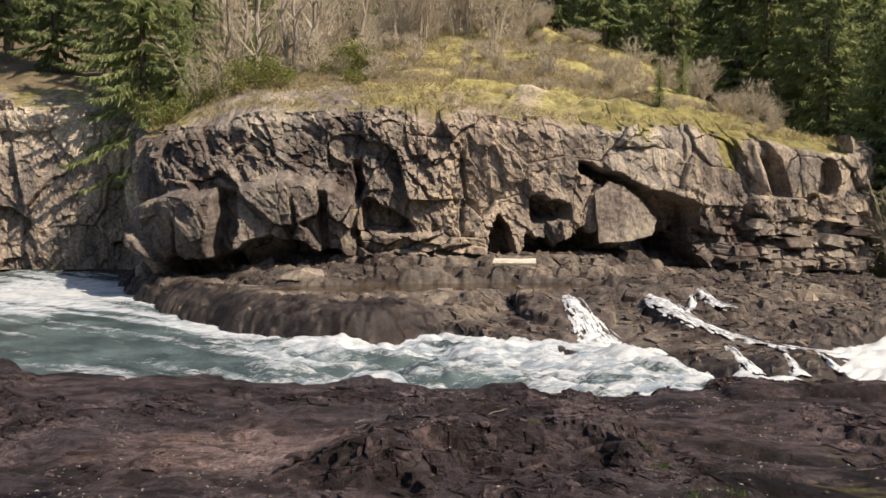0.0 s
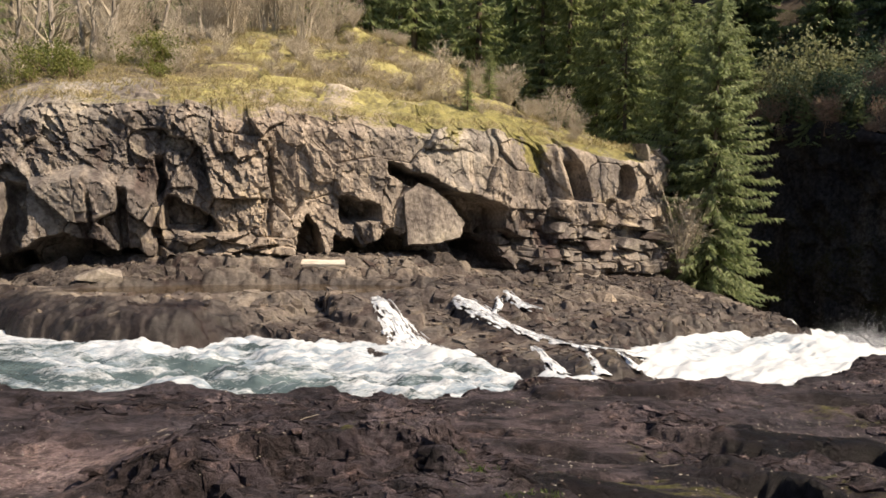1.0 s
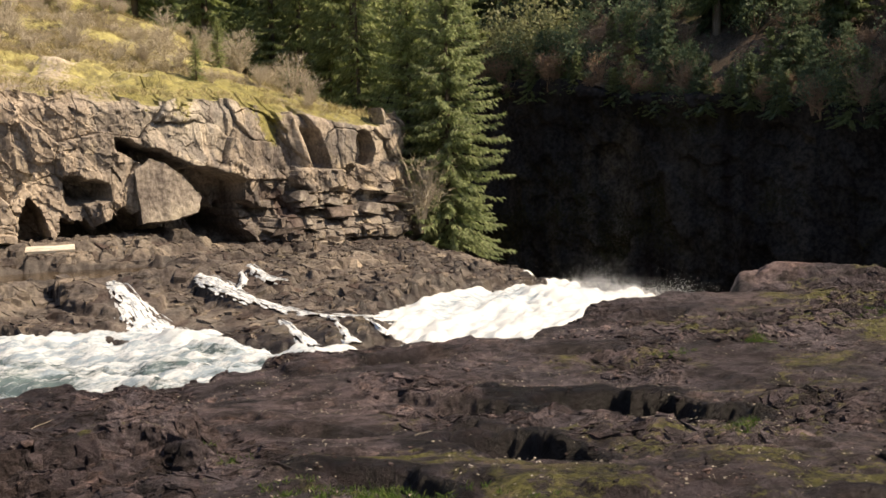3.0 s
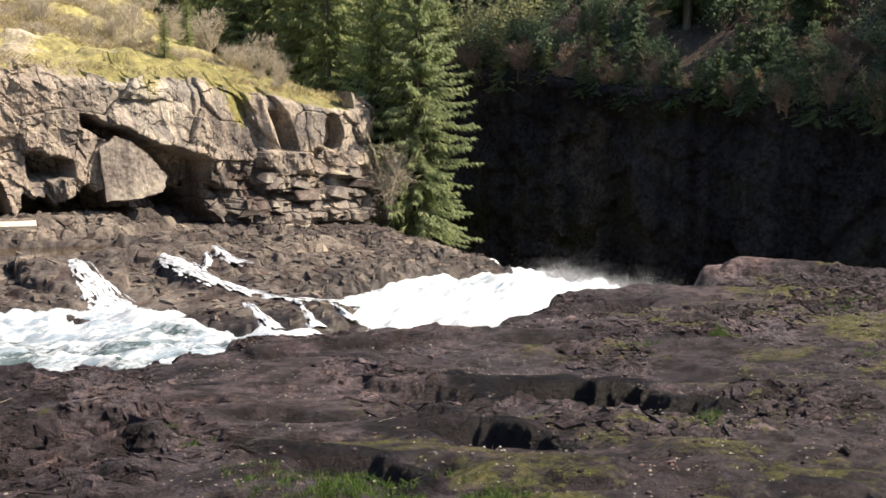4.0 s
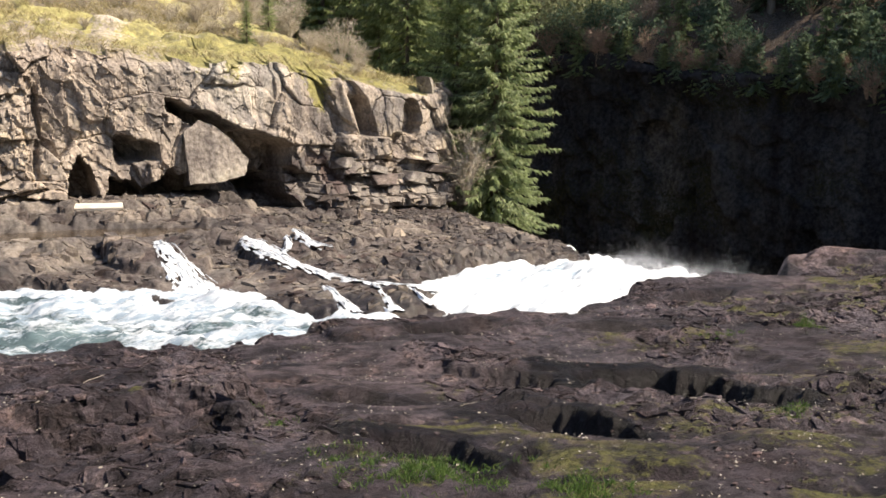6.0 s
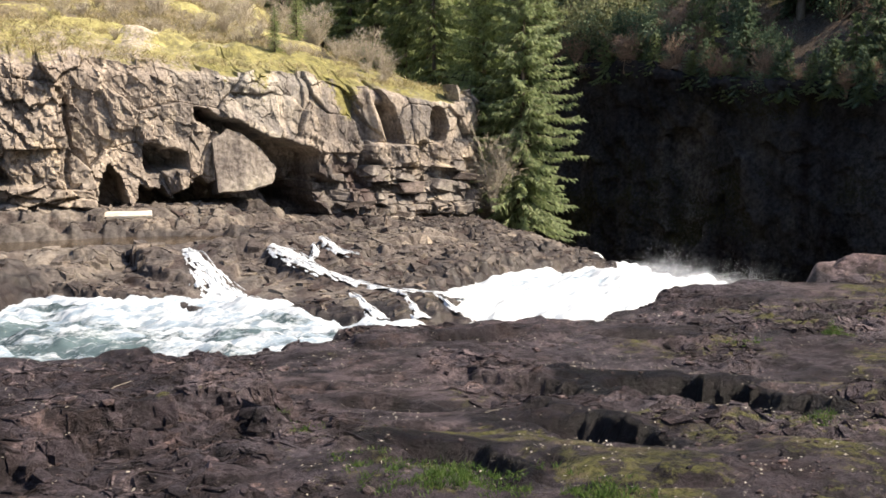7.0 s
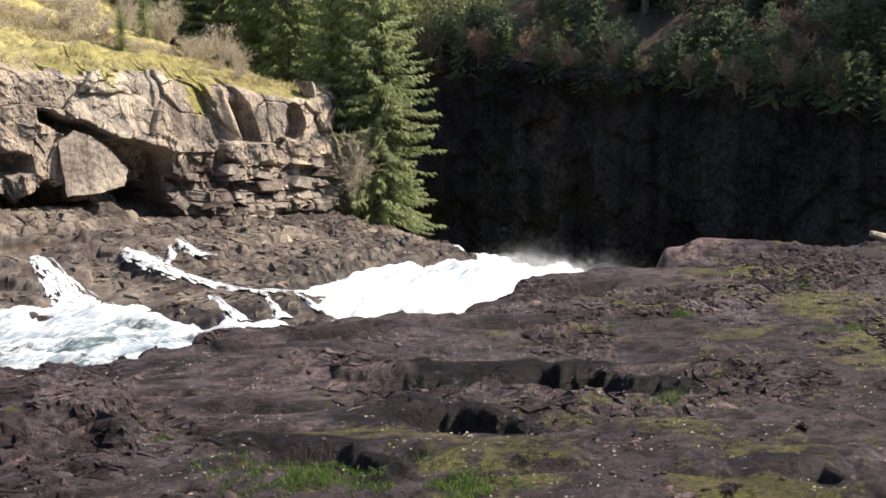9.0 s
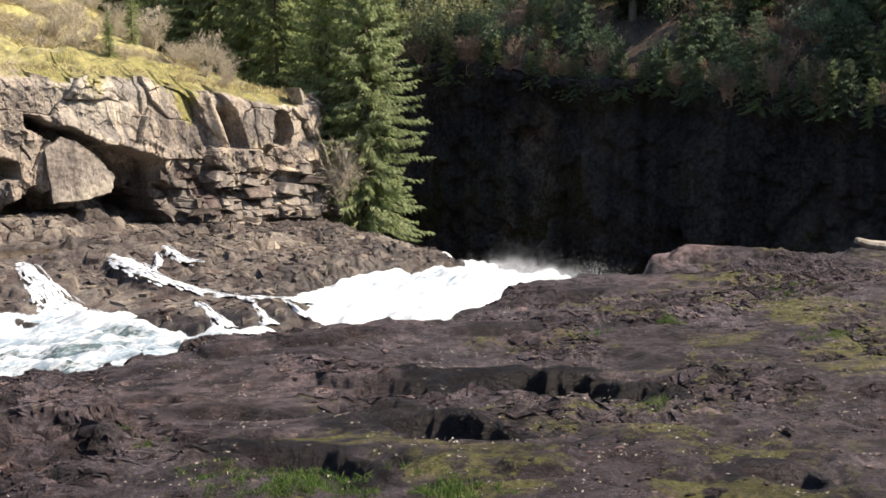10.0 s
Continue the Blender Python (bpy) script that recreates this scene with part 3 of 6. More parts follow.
GZ, GS, GH = slab_z(GX, GY)
GZ = worn(GZ, 0.9)
GZ = GZ + 0.022 * fbm(GX / 0.22, GY / 0.16, 3, 62) * sm(fbm(GX / 2.6, GY / 2.6, 3, 50), -0.25, 0.15)
slope = np.hypot(np.gradient(GZ, axis=0) / np.gradient(gx)[:, None], np.gradient(GZ, axis=1) / np.gradient(gy)[None, :])
moss = 0.14 + 1.2 * fbm(GX / 1.7, GY / 1.7, 4, 130) + 0.2 * sm(GX, 0, 6) * sm(GY, 18, 12) + 0.28 * sm(GX, 14, 20) - 0.5 * sm(slope, 0.5, 1.2) - 0.5 * sm(GX, 3, -1) - 0.5 * sm(GS, 3.0, 1.0) - 0.6 * sm(GY, 16.5, 18.5) * sm(GX, 12, 9) - GH
# bell at (-3.4, 15.7): a sunlit patch painted into the rock's tone
tone = 2.6 * bell(np.hypot((GX + 3.4) / 1.9, (GY - 15.7) / 1.2) + 0.5 * fbm(GX, GY, 3, 133), 0, 0.9) + 0.9 * fbm(GX / 3, GY / 3, 3, 134) + 0.8 * fbm(GX / 0.9, GY / 0.6, 3, 136) + 2.8 * bell(np.hypot((GX - 24.6) / 2.6, (GY - 27.4) / 1.5) + 0.6 * fbm(GX, GY, 3, 138), 0, 0.8) + 0.9 * bell(np.hypot((GX - 23.6) / 1.8, (GY - 28.6) / 1.2) + 0.5 * fbm(GX, GY, 3, 135), 0, 0.9)
# wet by the water and in stains; GH adds painted shade in holes, crevices
slab = tagged(part("ground", grid_mesh("near_slab", GX + 0.05 * fbm(GX / 0.15, GY / 0.15, 2, 64), GY + 0.04 * fbm(GX / 0.15, GY / 0.15, 2, 65), GZ, {"moss": moss, "tone": tone, "wet_shade": np.maximum(np.maximum(sm(GS, 1.6, 0.3), 1.7 * GH), 0.63 * sm(fbm(GX / 1.5, GY / 0.8, 4, 137), 0.10, 0.32) * sm(np.hypot((GX + 3.4) / 2.2, (GY - 15.7) / 1.4), 0.7, 1.2))}, keep=GS > -3.0), M_SLAB),
              "dark brown bedrock shelf with potholes and thin moss", "rock", kind="structure")

lx, ly = np.arange(-22, 29.5, 0.065), np.arange(26.5, 53, 0.065)
LX, LY = np.meshgrid(lx, ly, indexing="ij")
LZ, LS, LP = ledge_z(LX, LY)
LZ = worn(LZ, 0.9)
LZ = LZ + 0.03 * fbm(LX / 0.25, LY / 0.25, 3, 122)
block_a = facets((LX * 0.97 + LY * 0.24) + 0.25 * fbm(LX / 0.9, LY / 0.9, 3, 107), (LY * 0.97 - LX * 0.24) + 0.25 * fbm(LX / 0.9, LY / 0.9, 3, 109), 0.8, 0.6, 117, 1, 0)[2]
ledge = tagged(part("ledge", grid_mesh("ledge", LX + 0.07 * fbm(LX / 0.2, LY / 0.2, 2, 124), LY + 0.07 * fbm(LX / 0.2, LY / 0.2, 2, 126), LZ, {"moss": 0 * LX, "tone": -0.25 + 0.8 * fbm(LX / 1.6, LY / 1.6, 4, 140) + 1.1 * (block_a - 0.5), "wet_shade": np.maximum(np.maximum(sm(LS + 1.6 * fbm(LX / 1.2, LY / 1.2, 3, 141), 1.9, 0.4), 0.75 * sm(LX, 0.5, -1.0) * sm(LS + 1.2 * fbm(LX / 1.2, LY / 1.2, 3, 142), 2.6, 1.6)), 0.7 * sm(LP, 1.3, 1.05))}, keep=LS > -2.5), M_LEDGE),
               "brown wet bedrock ledge at the far river bank", "rock", kind="structure")


PLATEAU = CLIFF + [(40, 150), (-110, 150), (-110, 53)]


MOUNDS = [(-1.2, 51.0, 2.2, 0.6), (2.0, 50.2, 2.0, 0.55), (4.7, 48.9, 1.8, 0.7), (7.4, 47.8, 2.2, 0.5), (6.6, 58.0, 3.0, 1.0), (11.6, 52.0, 2.0, 0.6)]


def mounds(x, y):
    """Cushions of moss along the plateau."""
    k = 0.0 * x
    for cx0, cy0, ra, rb in MOUNDS:
        k = np.maximum(k, sm(np.hypot((x - cx0) / ra, (y - cy0) / rb) + 0.45 * fbm(x / 0.9, y / 0.9, 3, 306), 1.1, 0.5))
    return k


def plateau_z(x, y):
    s = poly_sd(x, y, PLATEAU)
    z = np.interp(x, *CLIFF_TOP) - 0.08 + (0.29 - 0.13 * sm(x / y, 0.24, 0.33)) * np.clip(s, 0, 26) + 0.08 * np.clip(s - 26, 0, 60) + 0.5 * fbm(x / 5, y / 5, 4, 300) * sm(s, 0.5, 3) + 0.22 * fbm(x / 1.2, y / 1.2, 4, 303) * sm(s, 0.3, 2)
    z = z + 1.5 * sm(np.hypot((x - 11.0) / 5.5, (y - 66) / 3.6) + 0.35 * fbm(x / 2, y / 2, 3, 305), 1.1, 0.8)
    z = z + 0.45 * mounds(x, y)
    return z, s


def face_mesh(name, pts, tops, base, step, relief, curl=1.8, seed=0, over=None):
    """A rock face along a line in plan: rows from the base to the top, then a strip that folds back over the top."""
    u, cx, cy, tx, ty = resample(pts, step)
    nx, ny = ty, -tx
    top = tops(cx, u)
    rows = int(np.max(top - base) / step)
    back = int(curl / (step * 2))
    V = np.linspace(0, 1, rows)
    U = np.repeat(u[:, None], rows, 1)
    XB = np.repeat(cx[:, None], rows, 1)
    Z = base + (top[:, None] + 0.45 * fbm(U / 2.2, U * 0, 4, seed) + 0.35 * (hsh(np.floor(U / 0.8 + 0.6 * vn(U / 1.7, U * 0, seed + 1)), 0 * U, seed + 2) - 0.6) - base) * V[None, :]
    D = relief(U, XB, Z, top[:, None])
    lipped = sm((top[:, None] - Z), 0.0, 0.55)
    D = D - (1 - lipped) * 0.35
    X, Y = cx[:, None] + nx[:, None] * D, cy[:, None] + ny[:, None] * D
    w = np.arange(1, back + 1) * step * 2
    xe, ye, ze = X[:, -1:], Y[:, -1:], Z[:, -1:]
    xt, yt = xe - nx[:, None] * w[None, :], ye - ny[:, None] * w[None, :]
    zt = ze + 0.03 * sm(w, 0, 0.6)[None, :] + 0.2 * fbm(xt / 0.8, yt / 0.8, 3, seed + 5) * sm(w, 0, 0.5)[None, :] - 0.9 * sm(w, curl - 0.6, curl)[None, :]
    if over is not None:
        k = sm(w, 0.0, 1.5)[None, :]
        zt = ze * (1 - k) + (over(xt, yt) + 0.10 * fbm(xt / 0.8, yt / 0.8, 3, seed + 5)) * k + 0.03 - 0.5 * sm(w, curl - 0.5, curl)[None, :]
    X, Y, Z = np.hstack([X, xt]), np.hstack([Y, yt]), np.hstack([Z, zt])
    return u, X, Y, Z, rows


def courses(u, z, su, sz, seed):
    """Broken beds with upright joints: three values of each block, and the place inside it."""
    zz = z / sz + 0.55 * vn(u / (3.2 * su), z / (3.2 * sz), seed)
    r = np.floor(zz)
    uu = u / su + 9.7 * hsh(r, r * 0, seed + 1) + 0.5 * vn(u / su * 0.7, r + 0.5, seed + 2)
    c = np.floor(uu)
    fx, fz = uu - c - 0.5, zz - r - 0.5
    seam = np.minimum(0.5 - np.abs(fx), 0.5 - np.abs(fz))
    return hsh(c, r, seed + 3), hsh(c, r, seed + 4), hsh(c, r, seed + 5), fx, fz, seam


def cliff_warp(U, Z):
    lean = 0.22 + 0.55 * vn(U / 6.0, Z * 0, 202)
    return U + 0.09 * fbm(U / 0.7, Z / 0.7, 3, 201) + lean * (Z - 4.0), Z + 0.09 * fbm(U / 0.7, Z / 0.7, 3, 205) - 0.05 * U + 0.3 * vn(U / 3.0, Z / 5.0, 206)


def cliff_relief(U, XB, Z, top):
    uw, zw = cliff_warp(U, Z)
    left = sm(XB, -13.8, -12.8) * sm(XB, -3.2, -4.2)
    brow = np.interp(XB, [-13, -11.5, -9.4, -8.6, -6.5, -4.6, -3.8], [4.4, 4.9, 5.1, 5.2, 5.65, 5.3, 4.7]) + 0.25 * fbm(U / 1.2, U * 0, 3, 231)
    under = left * sm(brow - Z, -0.05, 0.25)
    side_wall = sm(XB, -13.6, -15.0)
    crumbly = (1 - 0.5 * side_wall) * np.maximum(sm(XB, 2.5, 0.0) * (0.55 + 0.45 * sm(Z, 4.5, 5.5)), 0.38) * (1 - 0.75 * under)
    D = 0.5 * fbm(U / 6, Z / 5, 2, 209)
    f, g, a = facets(uw, zw, 2.2, 2.9, 211, 0.50, 0.95)
    D = D + f - 0.12 * np.exp(-(g / 0.02) ** 2)
    f, g, a = facets(uw, zw, 0.85, 1.5, 217, 0.34, 0.50)
    D = D + (0.45 + 0.40 * crumbly) * f - 0.10 * np.exp(-(g / 0.035) ** 2) * (a > 0.62) * (1 - side_wall)
    f, g, a = facets(uw + 0.25 * Z, zw, 0.40, 0.56, 223, 0.30, 0.34)
    D = D + (0.14 + 0.66 * crumbly) * f
    f, g, a = facets(uw, zw + 0.2 * U, 0.17, 0.24, 225, 0.11, 0.12)
    D = D + (0.25 + 0.75 * crumbly) * f + 0.03 * fbm(U / 0.3, Z / 0.3, 3, 227)
    front = sm(XB, -14.5, -13.0) * sm(XB, 19.5, 18.5)
    # two swelling blocks under the broken band, with upright clefts
    D = D + left * (0.95 * sm(brow - Z, 0.0, 0.55) * sm(Z, 0.9, 2.6) - 0.45 * sm(Z, 5.4, 8.2))
    for x0, w, z1, deep in ((-9.05, 0.36, 4.9, 1.7), (-6.2, 0.07, 4.6, 0.4), (-5.0, 0.14, 4.8, 0.8), (-3.65, 0.13, 6.0, 0.8), (-14.0, 0.5, 7.2, 1.6), (-11.2, 0.07, 3.6, 0.35), (0.9, 0.08, 6.6, 0.3), (16.7, 0.2, 1.75, 1.0)):
        D = D - deep * front * sm(1.0 - np.abs(XB + 0.3 * fbm(Z / 1.2, Z * 0, 3, 230 + int(w * 50)) - x0) / (1.6 * w), 0.0, 0.5) * sm(Z, z1 + 0.2, z1 - 0.3)
    foot = np.interp(XB, [-12.8, -9.6, -8.6, -7.3, -6.0, -4.4, -3.6], [1.9, 2.1, 2.6, 3.0, 2.6, 2.3, 1.7]) + 0.3 * fbm(U / 0.7, U * 0, 3, 235)
    D = D - 1.7 * sm(foot - Z, 0.0, 0.16) * sm(XB, -12.9, -12.3) * sm(XB, -3.6, -4.2)
    # a nook with a slanting roof, and loose thin beds under it
    low = sm(XB, -3.9, -3.3) * sm(XB, 2.3, 1.5) * sm(Z, 3.15, 2.85)
    f, g, a = facets(uw - 0.5 * Z, zw + 0.10 * U + 0.25 * vn(U / 1.5, Z * 0, 262), 1.05, 0.42, 263, 0.75, 0.45)
    D = D * (1 - 0.6 * low) + low * (f - 0.2 * np.exp(-(g / 0.07) ** 2) + 0.35)
    nook = np.interp(XB, [-3.5, -3.2, -2.4, -1.5, -1.2], [4.3, 4.55, 4.2, 3.7, 3.3]) + 0.15 * fbm(U / 0.4, U * 0, 3, 237)
    D = D - 1.35 * sm(nook - Z, 0.0, 0.12) * sm(Z, 2.9, 3.3) * sm(XB, -3.6, -3.3) * sm(XB, -1.1, -1.4)
    slant = np.interp(XB, [5.9, 7.2, 8.6, 9.8, 10.9, 11.3], [6.15, 5.65, 4.95, 4.65, 4.4, 4.1]) + 0.14 * fbm(U / 0.5, U * 0, 3, 243)
    # broad smooth plates towards the corner
    plate = sm(XB, 8.6, 10.0) * sm(Z - slant, 0.25, 0.6) * sm(Z, 3.2, 3.5)
    g, a, b, c, dx, dy = vor((XB + 0.26 * Z + 0.1 * fbm(U / 0.6, Z / 0.6, 3, 253)) / 1.6, Z / 3.2, 251)
    P = (a - 0.5) * 0.65 + (b - 0.5) * 0.8 * dx + (c - 0.6) * 0.4 * dy - 0.12 * np.exp(-(g / 0.018) ** 2) + 0.06 * fbm(U / 0.4, Z / 0.7, 4, 255)
    D = D * (1 - 0.66 * plate) + plate * P
    strip = XB + 0.30 * (Z - 5.0)
    D = D + plate * (0.35 * bell(strip, 14.6, 0.26) - 1.0 * sm(strip, 14.85, 14.95) * sm(strip, 15.75, 15.5) * sm(Z, 6.4, 6.1))
    D = D - 1.1 * plate * sm(1.0 - np.hypot((XB - 17.9) / 0.66, (Z - 5.3) / 1.05) + 0.25 * fbm(U / 0.6, Z / 0.6, 3, 257), 0.0, 0.12)
    # courses of square blocks at the foot
    beds = sm(XB, 9.6, 10.6) * sm(Z + 0.9 * fbm(U / 1.6, U * 0, 3, 259), 3.5, 3.3)
    ub, zb = U + 0.06 * fbm(U / 0.5, Z / 0.5, 3, 258) - 0.08 * Z, Z + 0.05 * fbm(U / 0.5, Z / 0.5, 3, 260) + 0.02 * U
    a, b, c, fx, fz, seam = courses(ub + 0.15 * fbm(U / 0.9, Z / 0.9, 2, 266), zb + 0.22 * fbm(U / 1.5, Z / 1.5, 2, 267), 1.15, 0.55, 261)
    f, g, a2 = facets(ub + 0.3 * zb, zb, 1.5, 0.8, 268, 0.5, 0.6)
    B = f + (a - 0.5) * 0.5 + (b - 0.5) * 0.4 * fx + (c - 0.65) * 0.3 * fz - 0.2 * np.exp(-(seam / 0.05) ** 2) * (a2 > 0.35)
    f, g, a = facets(ub, zb, 0.5, 0.42, 264, 0.16, 0.26)
    B = B + f + 0.04 * fbm(U / 0.3, Z / 0.3, 4, 265)
    D = D * (1 - 0.9 * beds) + beds * (B + 0.55 * sm(Z, 3.0, 1.4) - 0.5 * sm(XB, 13, 12))
    # low caves at the foot and the dark crevice slanting down over the leaning block
    roof = np.interp(XB, [1.6, 1.95, 2.35, 2.8, 3.1, 3.5, 4.4, 4.8, 5.6, 6.6, 9.4, 10.6, 11.2, 12.0], [1.3, 3.0, 3.9, 3.1, 2.1, 2.9, 3.0, 2.4, 3.0, 3.0, 2.9, 2.9, 2.4, 1.2]) + 0.5 * fbm(uw / 0.35, Z / 0.8, 3, 240)
    D = D - 2.3 * sm(roof - Z, 0.0, 0.14) * sm(XB, 1.6, 2.0) * sm(XB, 12.2, 11.4)
    hollow = sm(XB, 3.7, 3.95) * sm(XB, 5.5, 5.2) * sm(4.62 - 0.22 * (XB - 4.0) + 0.2 * fbm(U / 0.4, U * 0, 3, 241) - Z, 0.0, 0.12) * sm(Z, 3.3 + 0.15 * (XB - 4.0), 3.75)
    D = D - 1.5 * hollow
    tall = np.interp(XB, [5.9, 7.0, 8.2, 9.4, 10.2, 11.0], [0.4, 0.5, 1.0, 1.9, 2.6, 2.2])
    D = D - 1.9 * sm(slant - Z, 0.0, 0.12) * sm(slant - Z, tall + 0.3, tall) * sm(XB, 5.8, 6.2) * sm(XB, 11.4, 11.1)
    D = D + 0.35 * sm(Z - slant, 0.9, 0.0) * sm(Z - slant, -0.1, 0.05) * sm(XB, 6.0, 7.0) * sm(XB, 12.0, 10.8)
    return D - 0.2 * sm(Z, 5.0, 8.0)


u, X, Y, Z, rows = face_mesh("cliff", CLIFF, lambda cx, u: np.interp(cx, *CLIFF_TOP), 0.2, 0.055, cliff_relief, curl=4.4, seed=270, over=lambda x, y: plateau_z(x, y)[0])
mossc = np.zeros_like(X)
mossc[:, rows:] = 0.7
mossc = mossc + 0.55 * sm(Z, 5.0, 8.2) * sm(X, 2, 9) - 0.25 + 0.8 * fbm(X / 1.5, Z / 1.1, 3, 280) - 0.6 * sm(Z, 6.0, 4.5)
mossc = mossc + 1.0 * bell(X + 0.3 * fbm(X, Z, 3, 284), 12.9, 0.5) * sm(Z, 5.0, 6.0)
UU = np.repeat(u[:, None], X.shape[1], 1)
uw_, zw_ = cliff_warp(UU, Z)
tonec = (facets(uw_, zw_, 0.85, 1.5, 217, 1, 0)[2] - 0.5) * 0.7 + (facets(uw_ + 0.25 * Z, zw_, 0.40, 0.56, 223, 1, 0)[2] - 0.5) * 0.5 + 0.55 * fbm(X / 2.5, Z / 2.5, 3, 281) + 0.45
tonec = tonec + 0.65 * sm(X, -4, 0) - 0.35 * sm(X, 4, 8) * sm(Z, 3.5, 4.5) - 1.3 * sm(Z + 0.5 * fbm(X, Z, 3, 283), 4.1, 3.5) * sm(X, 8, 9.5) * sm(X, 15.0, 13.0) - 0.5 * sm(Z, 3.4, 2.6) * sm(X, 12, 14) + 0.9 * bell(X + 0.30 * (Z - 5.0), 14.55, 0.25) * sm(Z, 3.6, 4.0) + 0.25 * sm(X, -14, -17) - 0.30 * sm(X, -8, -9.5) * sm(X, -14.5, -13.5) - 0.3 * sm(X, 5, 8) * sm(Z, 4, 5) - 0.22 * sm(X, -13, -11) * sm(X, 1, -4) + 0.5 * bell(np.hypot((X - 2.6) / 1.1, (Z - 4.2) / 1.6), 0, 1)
tonec = tonec + 0.9 * fbm(X / 0.4, Z / 2.6, 3, 285) - 0.2 * sm(Z, 5.0, 6.5) * sm(X, 2, -4) * sm(X, -14, -12)
cliff = tagged(part("cliff", grid_mesh("cliff", X, Y, Z, {"moss": mossc, "tone": tonec, "wet_shade": 0 * X}, flat=True), M_CLIFF), "sunlit fractured brown and grey rock cliff with undercut foot", "cliff", kind="structure")

# plateau over the cliff
px_, py_ = np.arange(-70, 34, 0.22), np.arange(42, 130, 0.22)
PX, PY = np.meshgrid(px_, py_, indexing="ij")
PZ, PS = plateau_z(PX, PY)
pm = 0.36 + 1.3 * fbm(PX / 6, PY / 2.6, 4, 310) + 0.25 * bell(PS, 3, 3) + 0.5 * sm(np.hypot((PX - 11.0) / 5.5, (PY - 66) / 4), 1.2, 0.7) + 0.5 * mounds(PX, PY) - 0.3 * sm(PX, -4, -10)
plateau = tagged(part("plateau", grid_mesh("plateau", PX, PY, PZ, {"moss": pm, "tone": 0.5 * fbm(PX / 4, PY / 4, 3, 312), "wet_shade": 0 * PX}, keep=PS > 2.7), M_TURF),
                 "sloping shelf of yellow moss and dry straw grass", "ground", kind="structure")

# gorge wall across the plunge pool, with the wooded slope over it
GORGE = [(16, 150), (30, 122), (41, 102), (47.5, 84), (55.5, 69), (60.5, 50), (64, 34), (67, 14), (68, -20)]
GORGE_TOP = ([150, 102, 84, 69, 50, 34, -20], [13, 11.5, 10.8, 8.6, 6.6, 6.2, 6.2])


def gorge_relief(U, XB, Z, top):
    D = 1.6 * fbm(U / 14, Z / 12, 3, 333)
    f, g, a = facets(U + 0.8 * fbm(U / 3, Z / 3, 3, 330), Z, 3.2, 4.5, 337, 0.8, 1.0)
    D = D + f
    f, g, a = facets(U, Z + 0.3 * fbm(U / 1.5, Z / 1.5, 3, 331), 1.2, 1.5, 341, 0.45, 0.6)
    return D + f + 0.25 * fbm(U / 0.8, Z / 1.0, 4, 345) + 0.8 * sm(Z - top, -3, 0)


def gorge_top(cx, u):
    cy = np.interp(cx, [p[0] for p in GORGE], [p[1] for p in GORGE])
    return np.interp(-cy, [-v for v in GORGE_TOP[0]], GORGE_TOP[1]) + 0.8 * fbm(u / 7, u * 0, 3, 350)


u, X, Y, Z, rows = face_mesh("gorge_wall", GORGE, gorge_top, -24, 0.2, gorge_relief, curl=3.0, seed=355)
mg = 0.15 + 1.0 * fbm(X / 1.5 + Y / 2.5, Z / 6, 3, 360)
gorge = tagged(part("gorge_wall", grid_mesh("gorge_wall", X, Y, Z, {"moss": mg, "tone": 0.9 * fbm((X - Y) / 5, Z / 6, 4, 361) + 1.0 * fbm((X - Y) / 1.2, Z / 14, 3, 362) - 0.1 + 2.6 * (bell(X + 0.5 * fbm(Z / 2, Z * 0, 3, 363), 52.2, 0.6) + 0.7 * bell(X + 0.5 * fbm(Z / 2, Z * 0, 3, 364), 50.6, 0.35)) * sm(Z, -9, -3) * sm(Z, 8, 4), "wet_shade": 0 * X}), M_GORGE),
               "dark wet rock wall of the gorge, its shade partly in the colour", "cliff", kind="structure")

u2, cx, cy, tx, ty = resample(GORGE, 0.6)
w = np.arange(0, 70, 0.6)
SX = cx[:, None] - ty[:, None] * (w[None, :] - 0.5)
SY = cy[:, None] + tx[:, None] * (w[None, :] - 0.5)
SZ = gorge_top(cx, u2)[:, None] - 0.3 + 0.58 * w[None, :] + 1.6 * fbm(SX / 7, SY / 7, 4, 365)


def gorge_slope_at(u, w):
    i = int(np.clip(u / 0.6, 0, len(u2) - 1))
    j = int(np.clip(w / 0.6, 0, SX.shape[1] - 1))
    return SX[i, j], SY[i, j], SZ[i, j]


slope_ob = tagged(part("slope", grid_mesh("slope", SX, SY, SZ, {"moss": 0.2 + fbm(SX / 4, SY / 4, 3, 370), "tone": fbm(SX / 3, SY / 3, 3, 371), "wet_shade": 0 * SX}), M_SOIL),
                  "steep wooded slope with brown leaf litter", "slope", kind="structure")

# one wide sheet under and round everything
r = np.concatenate([[0], np.geomspace(4, 2600, 90)])
th = np.linspace(0, 2 * math.pi, 181)
RR, TH = np.meshgrid(r, th, indexing="ij")
WX, WY = RR * np.cos(TH) + 10, RR * np.sin(TH) + 20
RH = np.hypot(WX, WY)
WZ = -25 + 130 * sm(RH, 95, 300) + (8 * fbm(WX / 40, WY / 40, 4, 380)) * sm(RH, 90, 160)
land = tagged(part("ground", grid_mesh("land", WX, WY, WZ, {"moss": 0.5 + fbm(WX / 9, WY / 9, 3, 381), "tone": 0 * WX, "wet_shade": 0 * WX}), M_SOIL), "forest floor rising to wooded hills", "ground", kind="structure")

# ---- water ----
FLOW = ([-60, -30, -15, -5, 3, 9, 12, 16, 20, 26], [56, 47, 36, 29, 27.5, 26, 27.3, 30, 33, 36])


